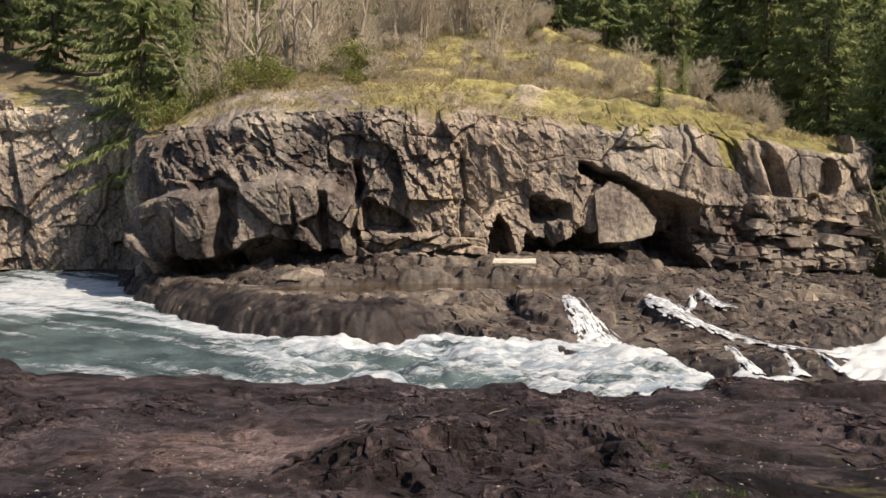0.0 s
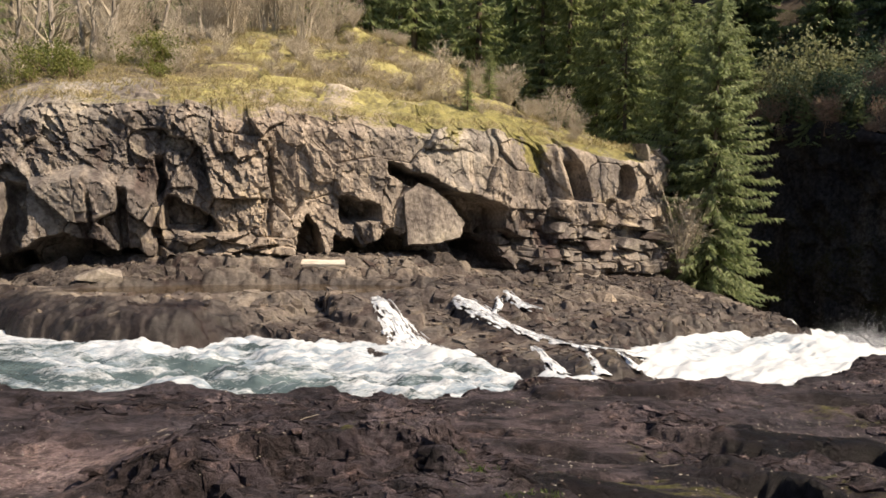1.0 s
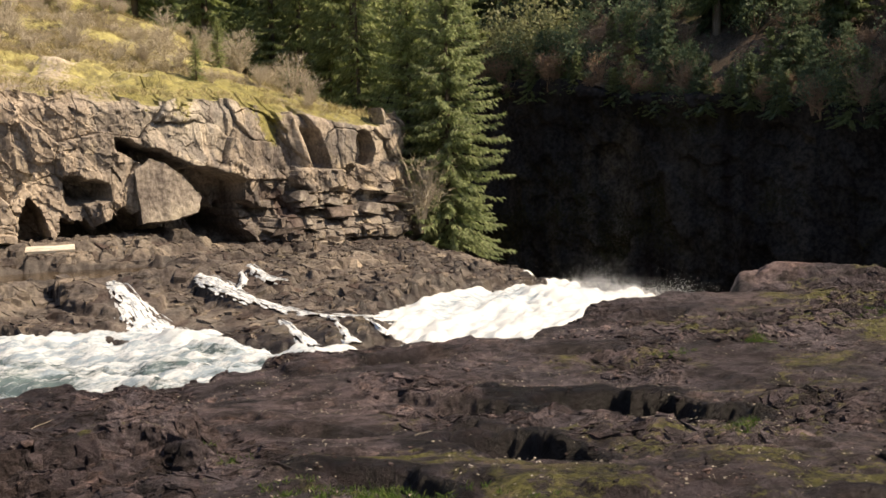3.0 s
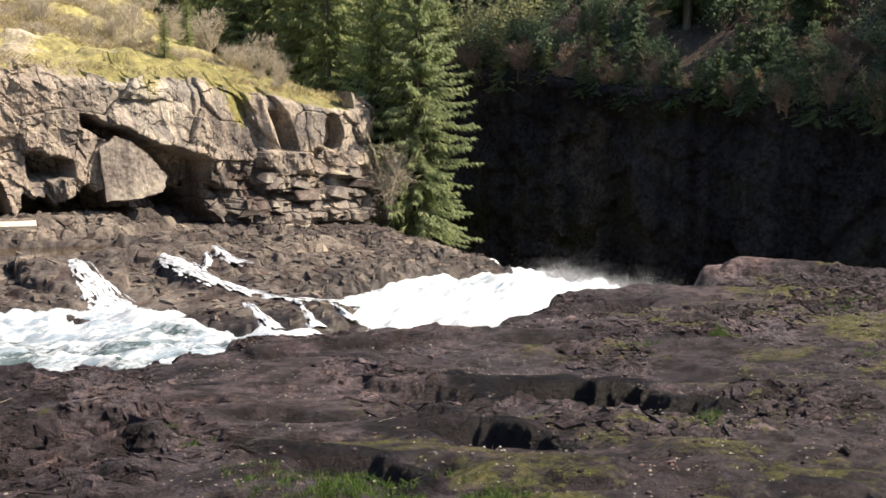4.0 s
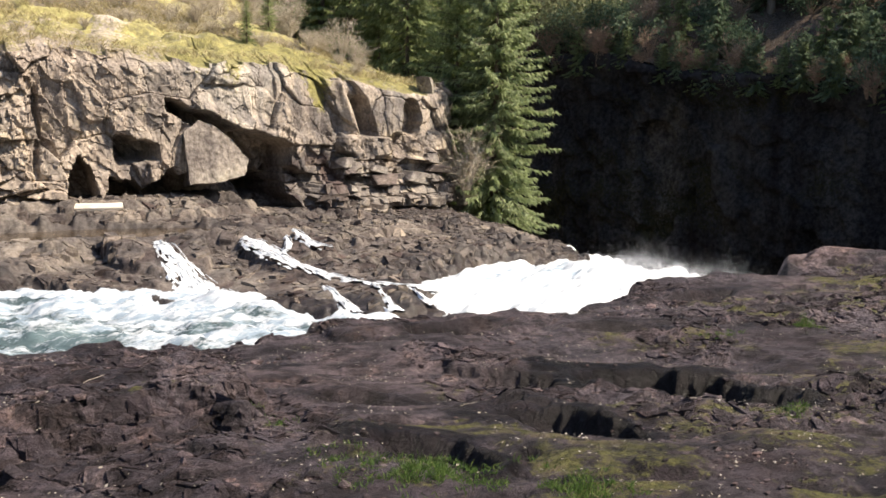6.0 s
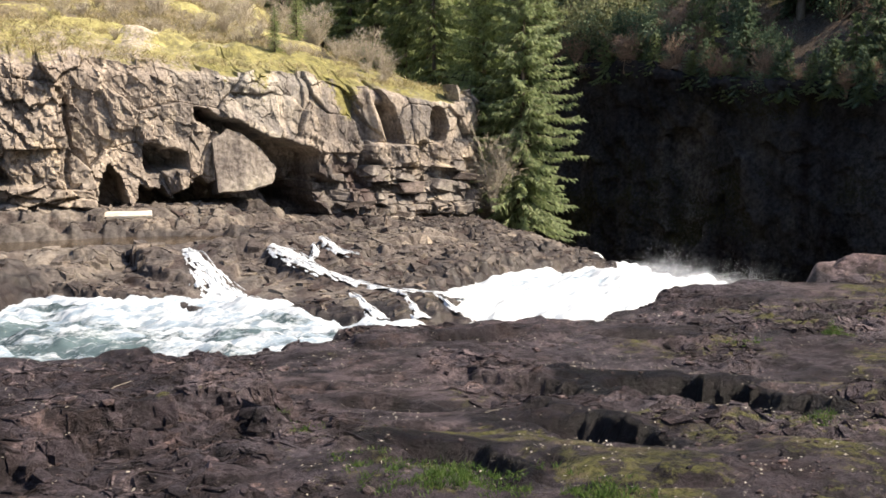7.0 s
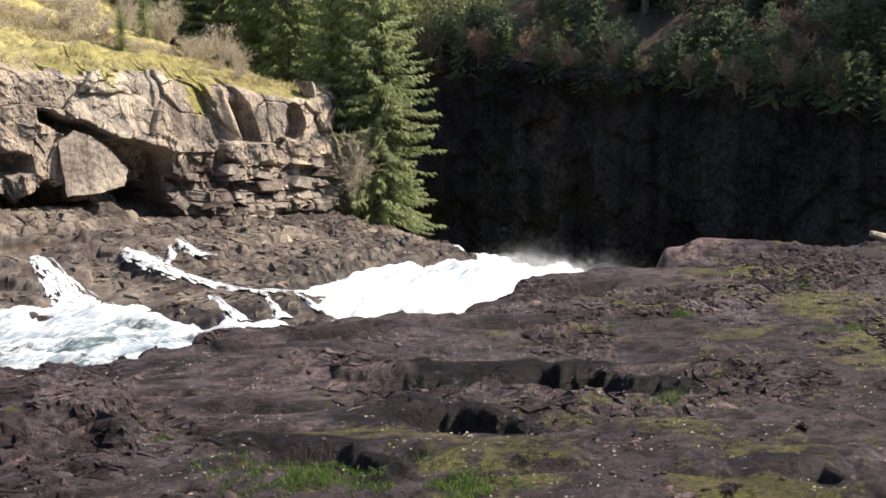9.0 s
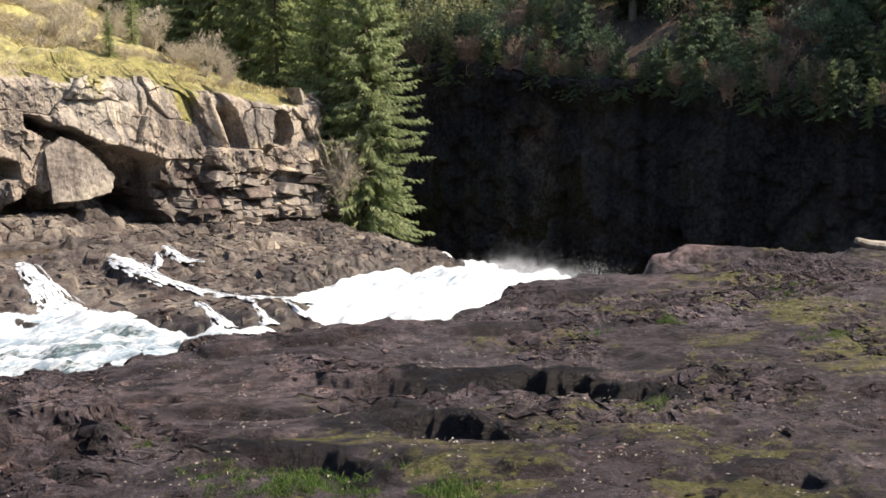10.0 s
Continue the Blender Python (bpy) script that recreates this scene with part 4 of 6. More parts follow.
def water_z(x, y):
    yc = np.interp(x, *FLOW)
    q = y - yc
    sp = x + 0.3 * q
    rough = sm(x, -9, -2)
    wave = 0.42 * fbm(sp / 2.4, q / 1.0, 5, 400, 0.6) * (0.35 + rough) + 0.16 * fbm(sp / 0.6, q / 0.32, 3, 404) * (0.4 + rough)
    z = wave * (1 - 0.45 * sm(x, 11, 14))
    z = z + 0.2 * sm(x, -2, -14) + 0.16 * sm(x, 9, 14) * fbm(sp / 1.6, q / 1.2, 4, 408) - 0.42 * sm(x, 16, 23) * sm(y, 34, 38)
    z = z - 0.25 * sm(x, 4, 10) + 0.12 * sm(x, 12, 17) * bell(q, 1.5, 4.5)
    z = z - 0.5 * sm(x, 20.0, 24.0)
    lipx = 25.2 + 0.02 * (y - 35) + 0.8 * fbm(y / 1.5, y * 0, 3, 412)
    over = np.clip(x - lipx, 0, 8)
    z = z - 0.9 * over ** 2
    foam = 0.33 + 0.85 * fbm(sp / 4, q / 0.8, 5, 420, 0.6) + 0.9 * wave + 0.16 * rough + 0.95 * sm(x, 11.0, 13.5) + 1.2 * bell(np.hypot((x + 18) / 7.5, (y - 46) / 6.0), 0, 1.0) + 0.35 * bell(q, -4.0, 2.0) * sm(x, -16, -11) * sm(x, 1, -3)
    foam = foam - 0.25 * sm(x, -4, -9) * sm(q, 4, -2) + 0.5 * sm(x, 4.5, 7.5) * sm(q, 4.0, 1.5)
    return z, foam


wx_, wy_ = np.arange(-46, 28.5, 0.10), np.arange(20.5, 64, 0.11)
QX, QY = np.meshgrid(wx_, wy_, indexing="ij")
QZ, QF = water_z(QX, QY)
sn, sf = poly_sd(QX, QY, NEAR_BANK), poly_sd(QX, QY, FAR_BANK)
QF = QF + 0.7 * sm(sf + 0.8 * fbm(QX / 1.5, QY / 1.5, 3, 425), -2.0, -0.5) * sm(QX, -14, -9) + 0.3 * sm(sn, -1.5, -0.5)
river = tagged(part("water", grid_mesh("river", QX, QY, QZ, {"foam": QF}, keep=(sn < 1.0) & (sf < 1.0)), M_WATER), "fast teal river breaking into white foam", "water", kind="structure")

# ---- growing things ----
def tube(points, radii, sides=5):
    """Vertices and faces of a tapered limb along points."""
    P = np.array(points, float)
    n = len(P)
    T = np.gradient(P, axis=0)
    T /= np.linalg.norm(T, axis=1)[:, None] + 1e-9
    ref = np.where(np.abs(T[:, 2:3]) > 0.9, np.array([[1.0, 0, 0]]), np.array([[0, 0, 1.0]]))
    A = np.cross(T, ref)
    A /= np.linalg.norm(A, axis=1)[:, None] + 1e-9
    B = np.cross(T, A)
    ang = np.arange(sides) * 2 * math.pi / sides
    V = P[:, None, :] + np.array(radii)[:, None, None] * (np.cos(ang)[None, :, None] * A[:, None, :] + np.sin(ang)[None, :, None] * B[:, None, :])
    idx = np.arange(n * sides).reshape(n, sides)
    nxt = np.roll(idx, -1, axis=1)
    q = np.stack([idx[:-1], nxt[:-1], nxt[1:], idx[1:]], -1).reshape(-1, 4)
    return V.reshape(-1, 3), q


class Heap:
    """Collects vertices and faces of many small pieces."""

    def __init__(self):
        self.v, self.f, self.n = [], [], 0

    def add(self, v, f):
        self.v.append(v)
        self.f.append(np.asarray(f) + self.n)
        self.n += len(v)

    def mesh(self, name, flat=True):
        return mesh_of(name, np.concatenate(self.v), np.concatenate(self.f), None, flat)


def kites(base, way, side, length, width, drop):
    """Narrow four-cornered sprays: arrays of starts, ways and widths."""
    tip = base + way * length[:, None]
    tip[:, 2] -= drop * length
    mid = base + way * (length * 0.45)[:, None]
    mid[:, 2] -= 0.25 * drop * length
    a, b = mid + side * width[:, None], mid - side * width[:, None]
    v = np.stack([base, a, tip, b], 1).reshape(-1, 3)
    return v, np.arange(len(v)).reshape(-1, 4)


def fir(h, rad, seed, low=0.04, per_m=9.0, fingers=3, droop=0.35, spray=0.5, gaps=0.15, taper=0.72):
    """Trunk and crown of a conifer: whorled drooping boughs set with fans of needle sprays."""
    rng = np.random.default_rng(seed)
    zs = np.linspace(0, h, 9)
    bend = np.cumsum(rng.normal(0, 0.012 * h / 9, (9, 2)), axis=0)
    tr = np.column_stack([bend, zs])
    tv, tf = tube(tr, 0.017 * h * (1 - zs / h * 0.93), 7)
    heap, limbs = Heap(), Heap()
    limbs.add(tv, tf)
    n = int(h * per_m)
    for i in range(n):
        t = low + (1 - low) * (i + rng.random()) / n
        if rng.random() < gaps and t < 0.9:
            continue
        z = h * t
        prof = (1 - t) ** taper * (0.35 + 0.65 * min(1.0, (t - low + 0.05) / 0.16))
        L = rad * prof * rng.uniform(0.58, 1.15) + 0.12
        az = i * 2.399 + rng.normal(0, 0.35)
        out = np.array([math.cos(az), math.sin(az), 0.0])
        rise = 0.45 * t - droop * (1 - t) + rng.normal(0, 0.08)
        k = max(3, int(L / 0.2) + 1)
        s = np.linspace(0.12, 1, k)
        bx = np.interp(z, zs, tr[:, 0])
        by = np.interp(z, zs, tr[:, 1])
        P = np.column_stack([bx + out[0] * L * s, by + out[1] * L * s, z + L * (rise * s - 0.22 * s ** 2 + 0.20 * s ** 4)])
        if L > 0.5:
            limbs.add(*tube(np.vstack([[bx, by, z], P[::max(1, k // 3)]]), np.linspace(0.02 + 0.012 * L, 0.006, len(P[::max(1, k // 3)]) + 1), 3))
        side = np.array([-out[1], out[0], 0.0])
        for sg in (-1, 1):
            for f in range(fingers):
                fw = 0.55 + 0.35 * f
                way = out[None, :] * fw + sg * side[None, :] * (1.0 - 0.28 * f) + rng.normal(0, 0.18, (k, 3))
                way /= np.linalg.norm(way, axis=1)[:, None]
                ln = spray * (1.05 - 0.55 * s) * rng.uniform(0.55, 1.2, k) * (0.55 + 0.45 * prof)
                sd = np.cross(way, np.array([0, 0, 1.0])) + rng.normal(0, 0.75, (k, 3))
                sd /= np.linalg.norm(sd, axis=1)[:, None]
                st = P + out[None, :] * rng.uniform(-0.08, 0.08, (k, 1)) + rng.normal(0, 0.03, (k, 3))
                heap.add(*kites(st, way, sd, ln, ln * rng.uniform(0.14, 0.23, k), rng.uniform(0.4, 1.1, k)))
        st = P[-2:]
        way = np.repeat(out[None, :], 2, 0) + rng.normal(0, 0.15, (2, 3))
        heap.add(*kites(st, way, np.repeat(side[None, :], 2, 0), np.full(2, spray * 0.7), np.full(2, spray * 0.12), 0.3))
    return limbs.mesh("trunk", False), heap.mesh("crown")


def plant_tree(name, meshes, mats, at, turn=0.0, size=1.0, label="", group="", names=("trunk", "crown"), lean=(0, 0)):
    root = new(name)
    root.matrix_world = pose(at[0], at[1], at[2], lean[0], lean[1], turn) @ Matrix.Scale(size, 4)
    for nm, me, mt in zip(names, meshes, mats):
        if not me.materials:
            me.materials.append(mt)
        p = part(nm, me, None, root)
        p.material_slots[0].link = "OBJECT"
        p.material_slots[0].material = mt
        if nm != "trunk":
            tagged(p, kind="stuff")
    return tagged(root, label, "tree" if "tree" in name or "sapling" in name else "shrub", group)


def top_of(x, y):
    z, _ = plateau_z(np.array([[float(x)]]), np.array([[float(y)]]))
    return float(z[0, 0])


def ledge_of(x, y):
    z, _, _ = ledge_z(np.array([[float(x)]]), np.array([[float(y)]]))
    return float(z[0, 0])


def slab_of(x, y):
    z, _, _ = slab_z(np.array([[float(x)]]), np.array([[float(y)]]))
    return float(z[0, 0])


# firs by the cliff's corner
near_fir = fir(15.0, 3.7, 5, low=0.0, per_m=20, fingers=4, droop=0.42, spray=0.5, gaps=0.06, taper=0.55)
plant_tree("fir_tree", near_fir, (M_BARK, M_LIGHTFIR), (23.1, 49.4, 0.15), 40, 0.97, "young green fir with drooping boughs beside the cliff corner")
plant_tree("fir_tree", near_fir, (M_BARK, M_FIR), (21.9, 51.6, 0.0), 160, 0.9, "young green fir crowding the cliff corner")
tall_fir = fir(17.0, 3.0, 8, low=0.08, per_m=11, fingers=4, droop=0.4, spray=0.55)
plant_tree("fir_tree", tall_fir, (M_BARK, M_FIR), (22.6, 54.0, 0.6), 10, 1.0, "tall green fir rising behind the cliff corner")
plant_tree("fir_tree", tall_fir, (M_BARK, M_FIR), (25.4, 57.0, -0.5), 130, 0.95, "tall green fir rising behind the cliff corner")

# firs at the wood's edge over the plateau
wood_a = fir(15.0, 3.0, 11, low=0.05, per_m=9, fingers=4, spray=0.62)
wood_b = fir(19.0, 3.3, 12, low=0.10, per_m=8, fingers=4, spray=0.68)
wood_c = fir(9.0, 2.3, 13, low=0.03, per_m=11, fingers=3, spray=0.5)
WOOD = [wood_a, wood_b, wood_c]
rng = np.random.default_rng(77)
for k, (x, y, kind, size) in enumerate([(20.6, 66.5, 0, 1.0), (21.8, 63.0, 0, 0.95), (19.9, 70.5, 1, 0.9), (21.6, 59.0, 0, 1.05), (22.6, 62.5, 1, 1.0), (22.0, 69.0, 1, 1.0), (25.0, 66.5, 1, 1.05), (17.4, 84.0, 1, 0.9),
                                        (20.5, 55.4, 2, 0.9), (20.9, 61.5, 2, 0.8), (12.2, 79, 1, 1.0), (8.4, 82, 1, 1.05), (4.6, 80, 0, 1.1), (22.5, 72, 1, 1.1), (27.2, 74, 1, 1.1), (29.0, 84, 1, 1.1), (17, 78, 1, 1.1), (24, 82, 1, 1.2), (33, 92, 1, 1.1)]):
    plant_tree("fir_tree", WOOD[kind], (M_BARK, M_FIR), (x, y, top_of(x, y) - 0.3), rng.uniform(0, 360), size, "dark green fir at the edge of the wood", "firs over the plateau")

# the left wood: one broad fir over the gully, others behind
gully_fir = fir(15.0, 4.6, 21, low=0.0, per_m=9, fingers=4, droop=0.5, spray=0.7, gaps=0.05)
plant_tree("fir_tree", gully_fir, (M_BARK, M_FIR), (-16.2, 56.4, 5.8), 30, 1.05, "broad green fir overhanging the gully in the cliff")
plant_tree("fir_tree", gully_fir, (M_BARK, M_FIR), (-14.0, 54.6, 6.6), 200, 0.55, "broad green fir overhanging the gully in the cliff")
for x, y, kind, size, mt in [(-24.5, 66, 0, 1.1, M_DARKFIR), (-20.5, 64, 1, 0.9, M_FIR), (-29, 70, 1, 1.0, M_DARKFIR), (-34, 68, 0, 1.1, M_FIR), (-15.2, 63.5, 2, 1.2, M_FIR), (-12.0, 66.5, 0, 0.8, M_FIR), (-40, 74, 1, 1, M_DARKFIR), (-10.5, 58.5, 2, 0.5, M_FIR), (-18.6, 60.5, 2, 0.9, M_FIR)]:
    plant_tree("fir_tree", WOOD[kind], (M_BARK, mt), (x, y, top_of(x, y) - 0.3), rng.uniform(0, 360), size, "green fir in the wood above the cliff", "firs in the left wood")


def bare(h, seed, stems=1, twigs=9, spread_=0.25, thick=0.02, reach=0.45, sides=5):
    """Leafless stems with side branches and twigs."""
    r = np.random.default_rng(seed)
    hp, tw = Heap(), Heap()
    for s in range(stems):
        a = r.uniform(0, 6.28)
        hh = h * r.uniform(0.7, 1.0)
        t = np.linspace(0, 1, 7)
        lean = spread_ * hh * r.uniform(0.2, 1.0)
        wig = np.cumsum(r.normal(0, 0.02 * hh, (7, 2)), 0)
        P = np.column_stack([math.cos(a) * lean * t ** 1.4 + wig[:, 0], math.sin(a) * lean * t ** 1.4 + wig[:, 1], hh * t])
        hp.add(*tube(P, thick * (1 - 0.8 * t) + 0.004, sides))
        for k in range(twigs):
            u = r.uniform(0.2, 0.98)
            p = np.array([np.interp(u, t, P[:, i]) for i in range(3)])
            b = r.uniform(0, 6.28)
            L = reach * hh * (1.1 - u) * r.uniform(0.5, 1.2) + 0.15
            d = np.array([math.cos(b) * 0.7, math.sin(b) * 0.7, r.uniform(0.35, 0.9)])
            q = np.array([p, p + d * L * 0.5 + r.normal(0, 0.04 * L, 3), p + d * L + np.array([0, 0, 0.12 * L]) + r.normal(0, 0.06 * L, 3)])
            tw.add(*tube(q, [thick * 0.4, thick * 0.25, 0.004], 3))
            for m in range(3):
                st = q[1] + (q[2] - q[1]) * r.random()
                d2 = d + r.normal(0, 0.6, 3)
                tw.add(*tube([st, st + d2 * L * 0.25, st + d2 * L * 0.45], [0.007, 0.006, 0.004], 3))
    return hp.mesh("stem"), tw.mesh("twigs")


ALDER = [bare(13, 31, 1, 26, 0.05, 0.19, 0.22, 7), bare(11, 32, 1, 22, 0.06, 0.14, 0.22, 7)]
SHRUB = [bare(2.3, 41, 16, 7, 0.5, 0.016), bare(1.5, 42, 20, 6, 0.7, 0.012), bare(3.2, 43, 9, 10, 0.45, 0.022), bare(1.0, 44, 22, 5, 0.8, 0.010)]
for x, y, k, size in [(-9.6, 54.0, 0, 1.0), (-11.8, 61, 1, 1.1), (-8.6, 58.3, 0, 0.95), (-8.1, 58.0, 1, 0.9), (-7.6, 58.6, 0, 0.9), (-7.2, 57.6, 1, 1.0), (-13.4, 62, 0, 1.0), (-5.0, 66, 1, 1.0), (-9.8, 68, 0, 1.1), (-14.5, 70, 0, 1.1), (-18, 70, 1, 1.1), (-3.2, 72, 1, 1.0)]:
    plant_tree("alder_sapling", ALDER[k], (M_PALEBARK, M_TWIG), (x, y, top_of(x, y) - 0.2), rng.uniform(0, 360), size, "bare grey alder trunk in pale undergrowth", "bare alders", ("trunk", "branchwork"))
for i in range(74):
    x, y = rng.uniform(-13, 17), rng.uniform(49.5, 74)
    if i < 16:
        x, y = rng.uniform(-14, -2), rng.uniform(50, 60)
    elif i < 30:
        x, y = rng.uniform(8, 17.5), rng.uniform(50, 60)
    elif i < 46:
        x, y = rng.uniform(-6, 6), rng.uniform(70, 84)
    k = int(rng.integers(0, 4))
    plant_tree("shrub", SHRUB[k], (M_TWIG, M_TWIG), (x, y, top_of(x, y) - 0.1), rng.uniform(0, 360), rng.uniform(0.7, 1.15), "leafless tan shrub on the mossy plateau", "bare shrubs", ("stem", "branchwork"))
plant_tree("shrub", SHRUB[2], (M_TWIG, M_TWIG), (21.2, 48.6, 1.2), 20, 1.35, "leafless brown shrub clinging to the cliff corner", "", ("stem", "branchwork"))
plant_tree("shrub", SHRUB[0], (M_TWIG, M_TWIG), (20.9, 48.0, 1.0), 90, 1.4, "leafless brown shrub clinging to the cliff corner", "", ("stem", "branchwork"))


def bush(rad, seed, leaves=900, leaf=0.11):
    """A leafy mound: stems, and leaves on uneven clumps."""
    r = np.random.default_rng(seed)
    hp, lf = Heap(), Heap()
    cl = r.normal(0, 0.42, (14, 3)) * rad
    cl[:, 2] = np.abs(cl[:, 2]) + 0.35 * rad
    for c in cl:
        hp.add(*tube([[0, 0, 0], c * 0.5 + r.normal(0, 0.05, 3), c], [0.03, 0.02, 0.006], 4))
    c = cl[r.integers(0, 14, leaves)] + r.normal(0, 0.2 * rad, (leaves, 3))
    w = r.normal(0, 1, (leaves, 3))
    w /= np.linalg.norm(w, axis=1)[:, None]
    sd = np.cross(w, r.normal(0, 1, (leaves, 3)))
    sd /= np.linalg.norm(sd, axis=1)[:, None]
    ln = leaf * r.uniform(0.7, 1.5, leaves)
    lf.add(*kites(c, w, sd, ln, ln * 0.35, 0.2))
    return hp.mesh("stem"), lf.mesh("leaves")


BUSH = [bush(1.2, 51), bush(0.8, 52, 600, 0.09), bush(1.6, 53, 1300, 0.13)]
for x, y, k, size in [(-11.5, 51.5, 0, 0.8), (-13.2, 51.0, 1, 1.1), (-9.6, 52.0, 1, 0.9), (-7.4, 50.3, 1, 0.7), (-12.6, 53.5, 2, 0.8), (-6.0, 51.5, 1, 0.8), (-10.4, 54, 0, 0.9), (-15.2, 54.0, 0, 1.1), (-14.4, 52.4, 1, 1.0)]:
    plant_tree("bush", BUSH[k], (M_DARKTWIG, M_BUSH), (x, y, top_of(x, y) - 0.1), rng.uniform(0, 360), size, "olive green leafy bush at the cliff top", "green bushes", ("stem", "foliage"))

for i in range(22):
    x, y = rng.uniform(-15, -3.5), rng.uniform(47.6, 55)
    if x < -13:
        y += 4
    plant_tree("bush", BUSH[i % 3], (M_DARKTWIG, M_BUSH), (x, y, top_of(x, y) - 0.1), rng.uniform(0, 360), rng.uniform(0.5, 0.9), "olive green leafy bush at the cliff top", "green bushes", ("stem", "foliage"))
BRUSH = [bare(6.5, 91, 14, 12, 0.35, 0.035, 0.35, 4), bare(5.0, 92, 18, 10, 0.45, 0.028, 0.35, 4)]
for i in range(58):
    x, y = rng.uniform(-22, 6), rng.uniform(62, 88)
    plant_tree("thicket", BRUSH[i % 2], (M_TWIG, M_TWIG), (x, y, top_of(x, y) - 0.2), rng.uniform(0, 360), rng.uniform(0.8, 1.4), "tall leafless pale brush at the wood's edge", "pale brush", ("stem", "branchwork"))

# tall firs added out of view on the near bank, whose crowns shade the rock shelf
bank_fir = fir(31.0, 4.6, 64, low=0.36, per_m=6.5, fingers=3, spray=1.1, gaps=0.22)
for x, y, size in [(11.5, -0.6, 1.0), (4.0, -9.0, 1.0), (16.0, -14.0, 1.0)]:
    plant_tree("fir_tree", bank_fir, (M_BARK, M_FIR), (x, y, slab_of(x, y) - 0.2), rng.uniform(0, 360), size, "tall fir with a bare lower trunk on the near bank, out of view", "firs on the near bank")

# one more unseen fir, added for a thin broken shade on the shelf
thin_fir = fir(27.0, 4.0, 65, low=0.45, per_m=4.0, fingers=3, spray=1.0, gaps=0.45)
plant_tree("fir_tree", thin_fir, (M_BARK, M_FIR), (17.0, -1.5, slab_of(17.0, -1.5) - 0.2), 0, 1.0, "thin tall fir with sparse boughs on the near bank, out of view")

# the shaded slope over the gorge
for a, b, size in [(70.6, 3.0, 2.6), (68.6, 4.0, 2.0), (72.4, 2.5, 1.7), (71.0, 6.5, 2.8)]:
    x, y, z = gorge_slope_at(a, b)
    plant_tree("broadleaf_tree", BUSH[2], (M_BARK, M_PALELEAF), (x, y, z - 0.2), 40 * a, size, "pale grey-green leafy tree at the gorge rim", "pale rim trees", ("stem", "foliage"))
slope_fir = fir(7.0, 2.6, 61, low=0.0, per_m=11, fingers=3, droop=0.5, spray=0.7)
slope_tall = fir(22.0, 4.2, 62, low=0.12, per_m=6.5, fingers=3, spray=0.95)
for i in range(120):
    a, b = rng.uniform(45, 172), rng.uniform(0.3, 22)
    x, y, z = gorge_slope_at(a, b)
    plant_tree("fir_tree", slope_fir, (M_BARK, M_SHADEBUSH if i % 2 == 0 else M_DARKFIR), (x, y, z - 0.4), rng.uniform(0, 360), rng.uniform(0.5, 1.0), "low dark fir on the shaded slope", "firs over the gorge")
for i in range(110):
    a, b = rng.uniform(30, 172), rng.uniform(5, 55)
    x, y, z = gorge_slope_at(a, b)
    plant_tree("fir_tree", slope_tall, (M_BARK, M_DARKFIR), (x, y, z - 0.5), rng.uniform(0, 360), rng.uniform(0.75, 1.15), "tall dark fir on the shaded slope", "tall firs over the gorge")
for i in range(330):
    a, b = rng.uniform(45, 168), rng.uniform(-0.3, 16)
    x, y, z = gorge_slope_at(a, b)
    if i % 2:
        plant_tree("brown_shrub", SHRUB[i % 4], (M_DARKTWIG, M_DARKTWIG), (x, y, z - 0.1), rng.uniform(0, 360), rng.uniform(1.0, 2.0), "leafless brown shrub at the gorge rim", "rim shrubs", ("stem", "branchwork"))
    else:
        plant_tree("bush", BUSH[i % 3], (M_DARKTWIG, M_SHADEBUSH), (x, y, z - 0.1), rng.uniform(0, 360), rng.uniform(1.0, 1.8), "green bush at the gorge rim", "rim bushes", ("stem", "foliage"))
for i in range(150):
    x, y, z = gorge_slope_at(45 + 0.8 * i + rng.uniform(0, 1.2), rng.uniform(-0.6, 0.9))
    if i % 5 < 3:
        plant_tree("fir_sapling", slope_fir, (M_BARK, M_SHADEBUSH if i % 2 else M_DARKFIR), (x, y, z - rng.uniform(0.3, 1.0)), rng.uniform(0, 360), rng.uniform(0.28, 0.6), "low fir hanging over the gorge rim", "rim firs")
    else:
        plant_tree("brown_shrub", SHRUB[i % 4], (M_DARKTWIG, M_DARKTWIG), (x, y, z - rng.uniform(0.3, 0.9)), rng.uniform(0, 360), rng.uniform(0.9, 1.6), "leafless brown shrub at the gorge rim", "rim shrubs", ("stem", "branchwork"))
plant_tree("fir_tree", slope_fir, (M_BARK, M_FIR), (44.5, 91.0, 11.0), 50, 1.25, "sunlit pale fir leaning out over the gorge rim")

# woods on the hills, too far and many to count
heap_t, heap_c = Heap(), Heap()
far_fir = fir(17.0, 3.4, 71, low=0.06, per_m=3.2, fingers=2, spray=1.5)


def mesh_arrays(me):
    v = np.empty(len(me.vertices) * 3, np.float32)
    me.vertices.foreach_get("co", v)
    f = np.empty(len(me.loops), np.int32)
    me.loops.foreach_get("vertex_index", f)
    return v.reshape(-1, 3), f.reshape(-1, 4)


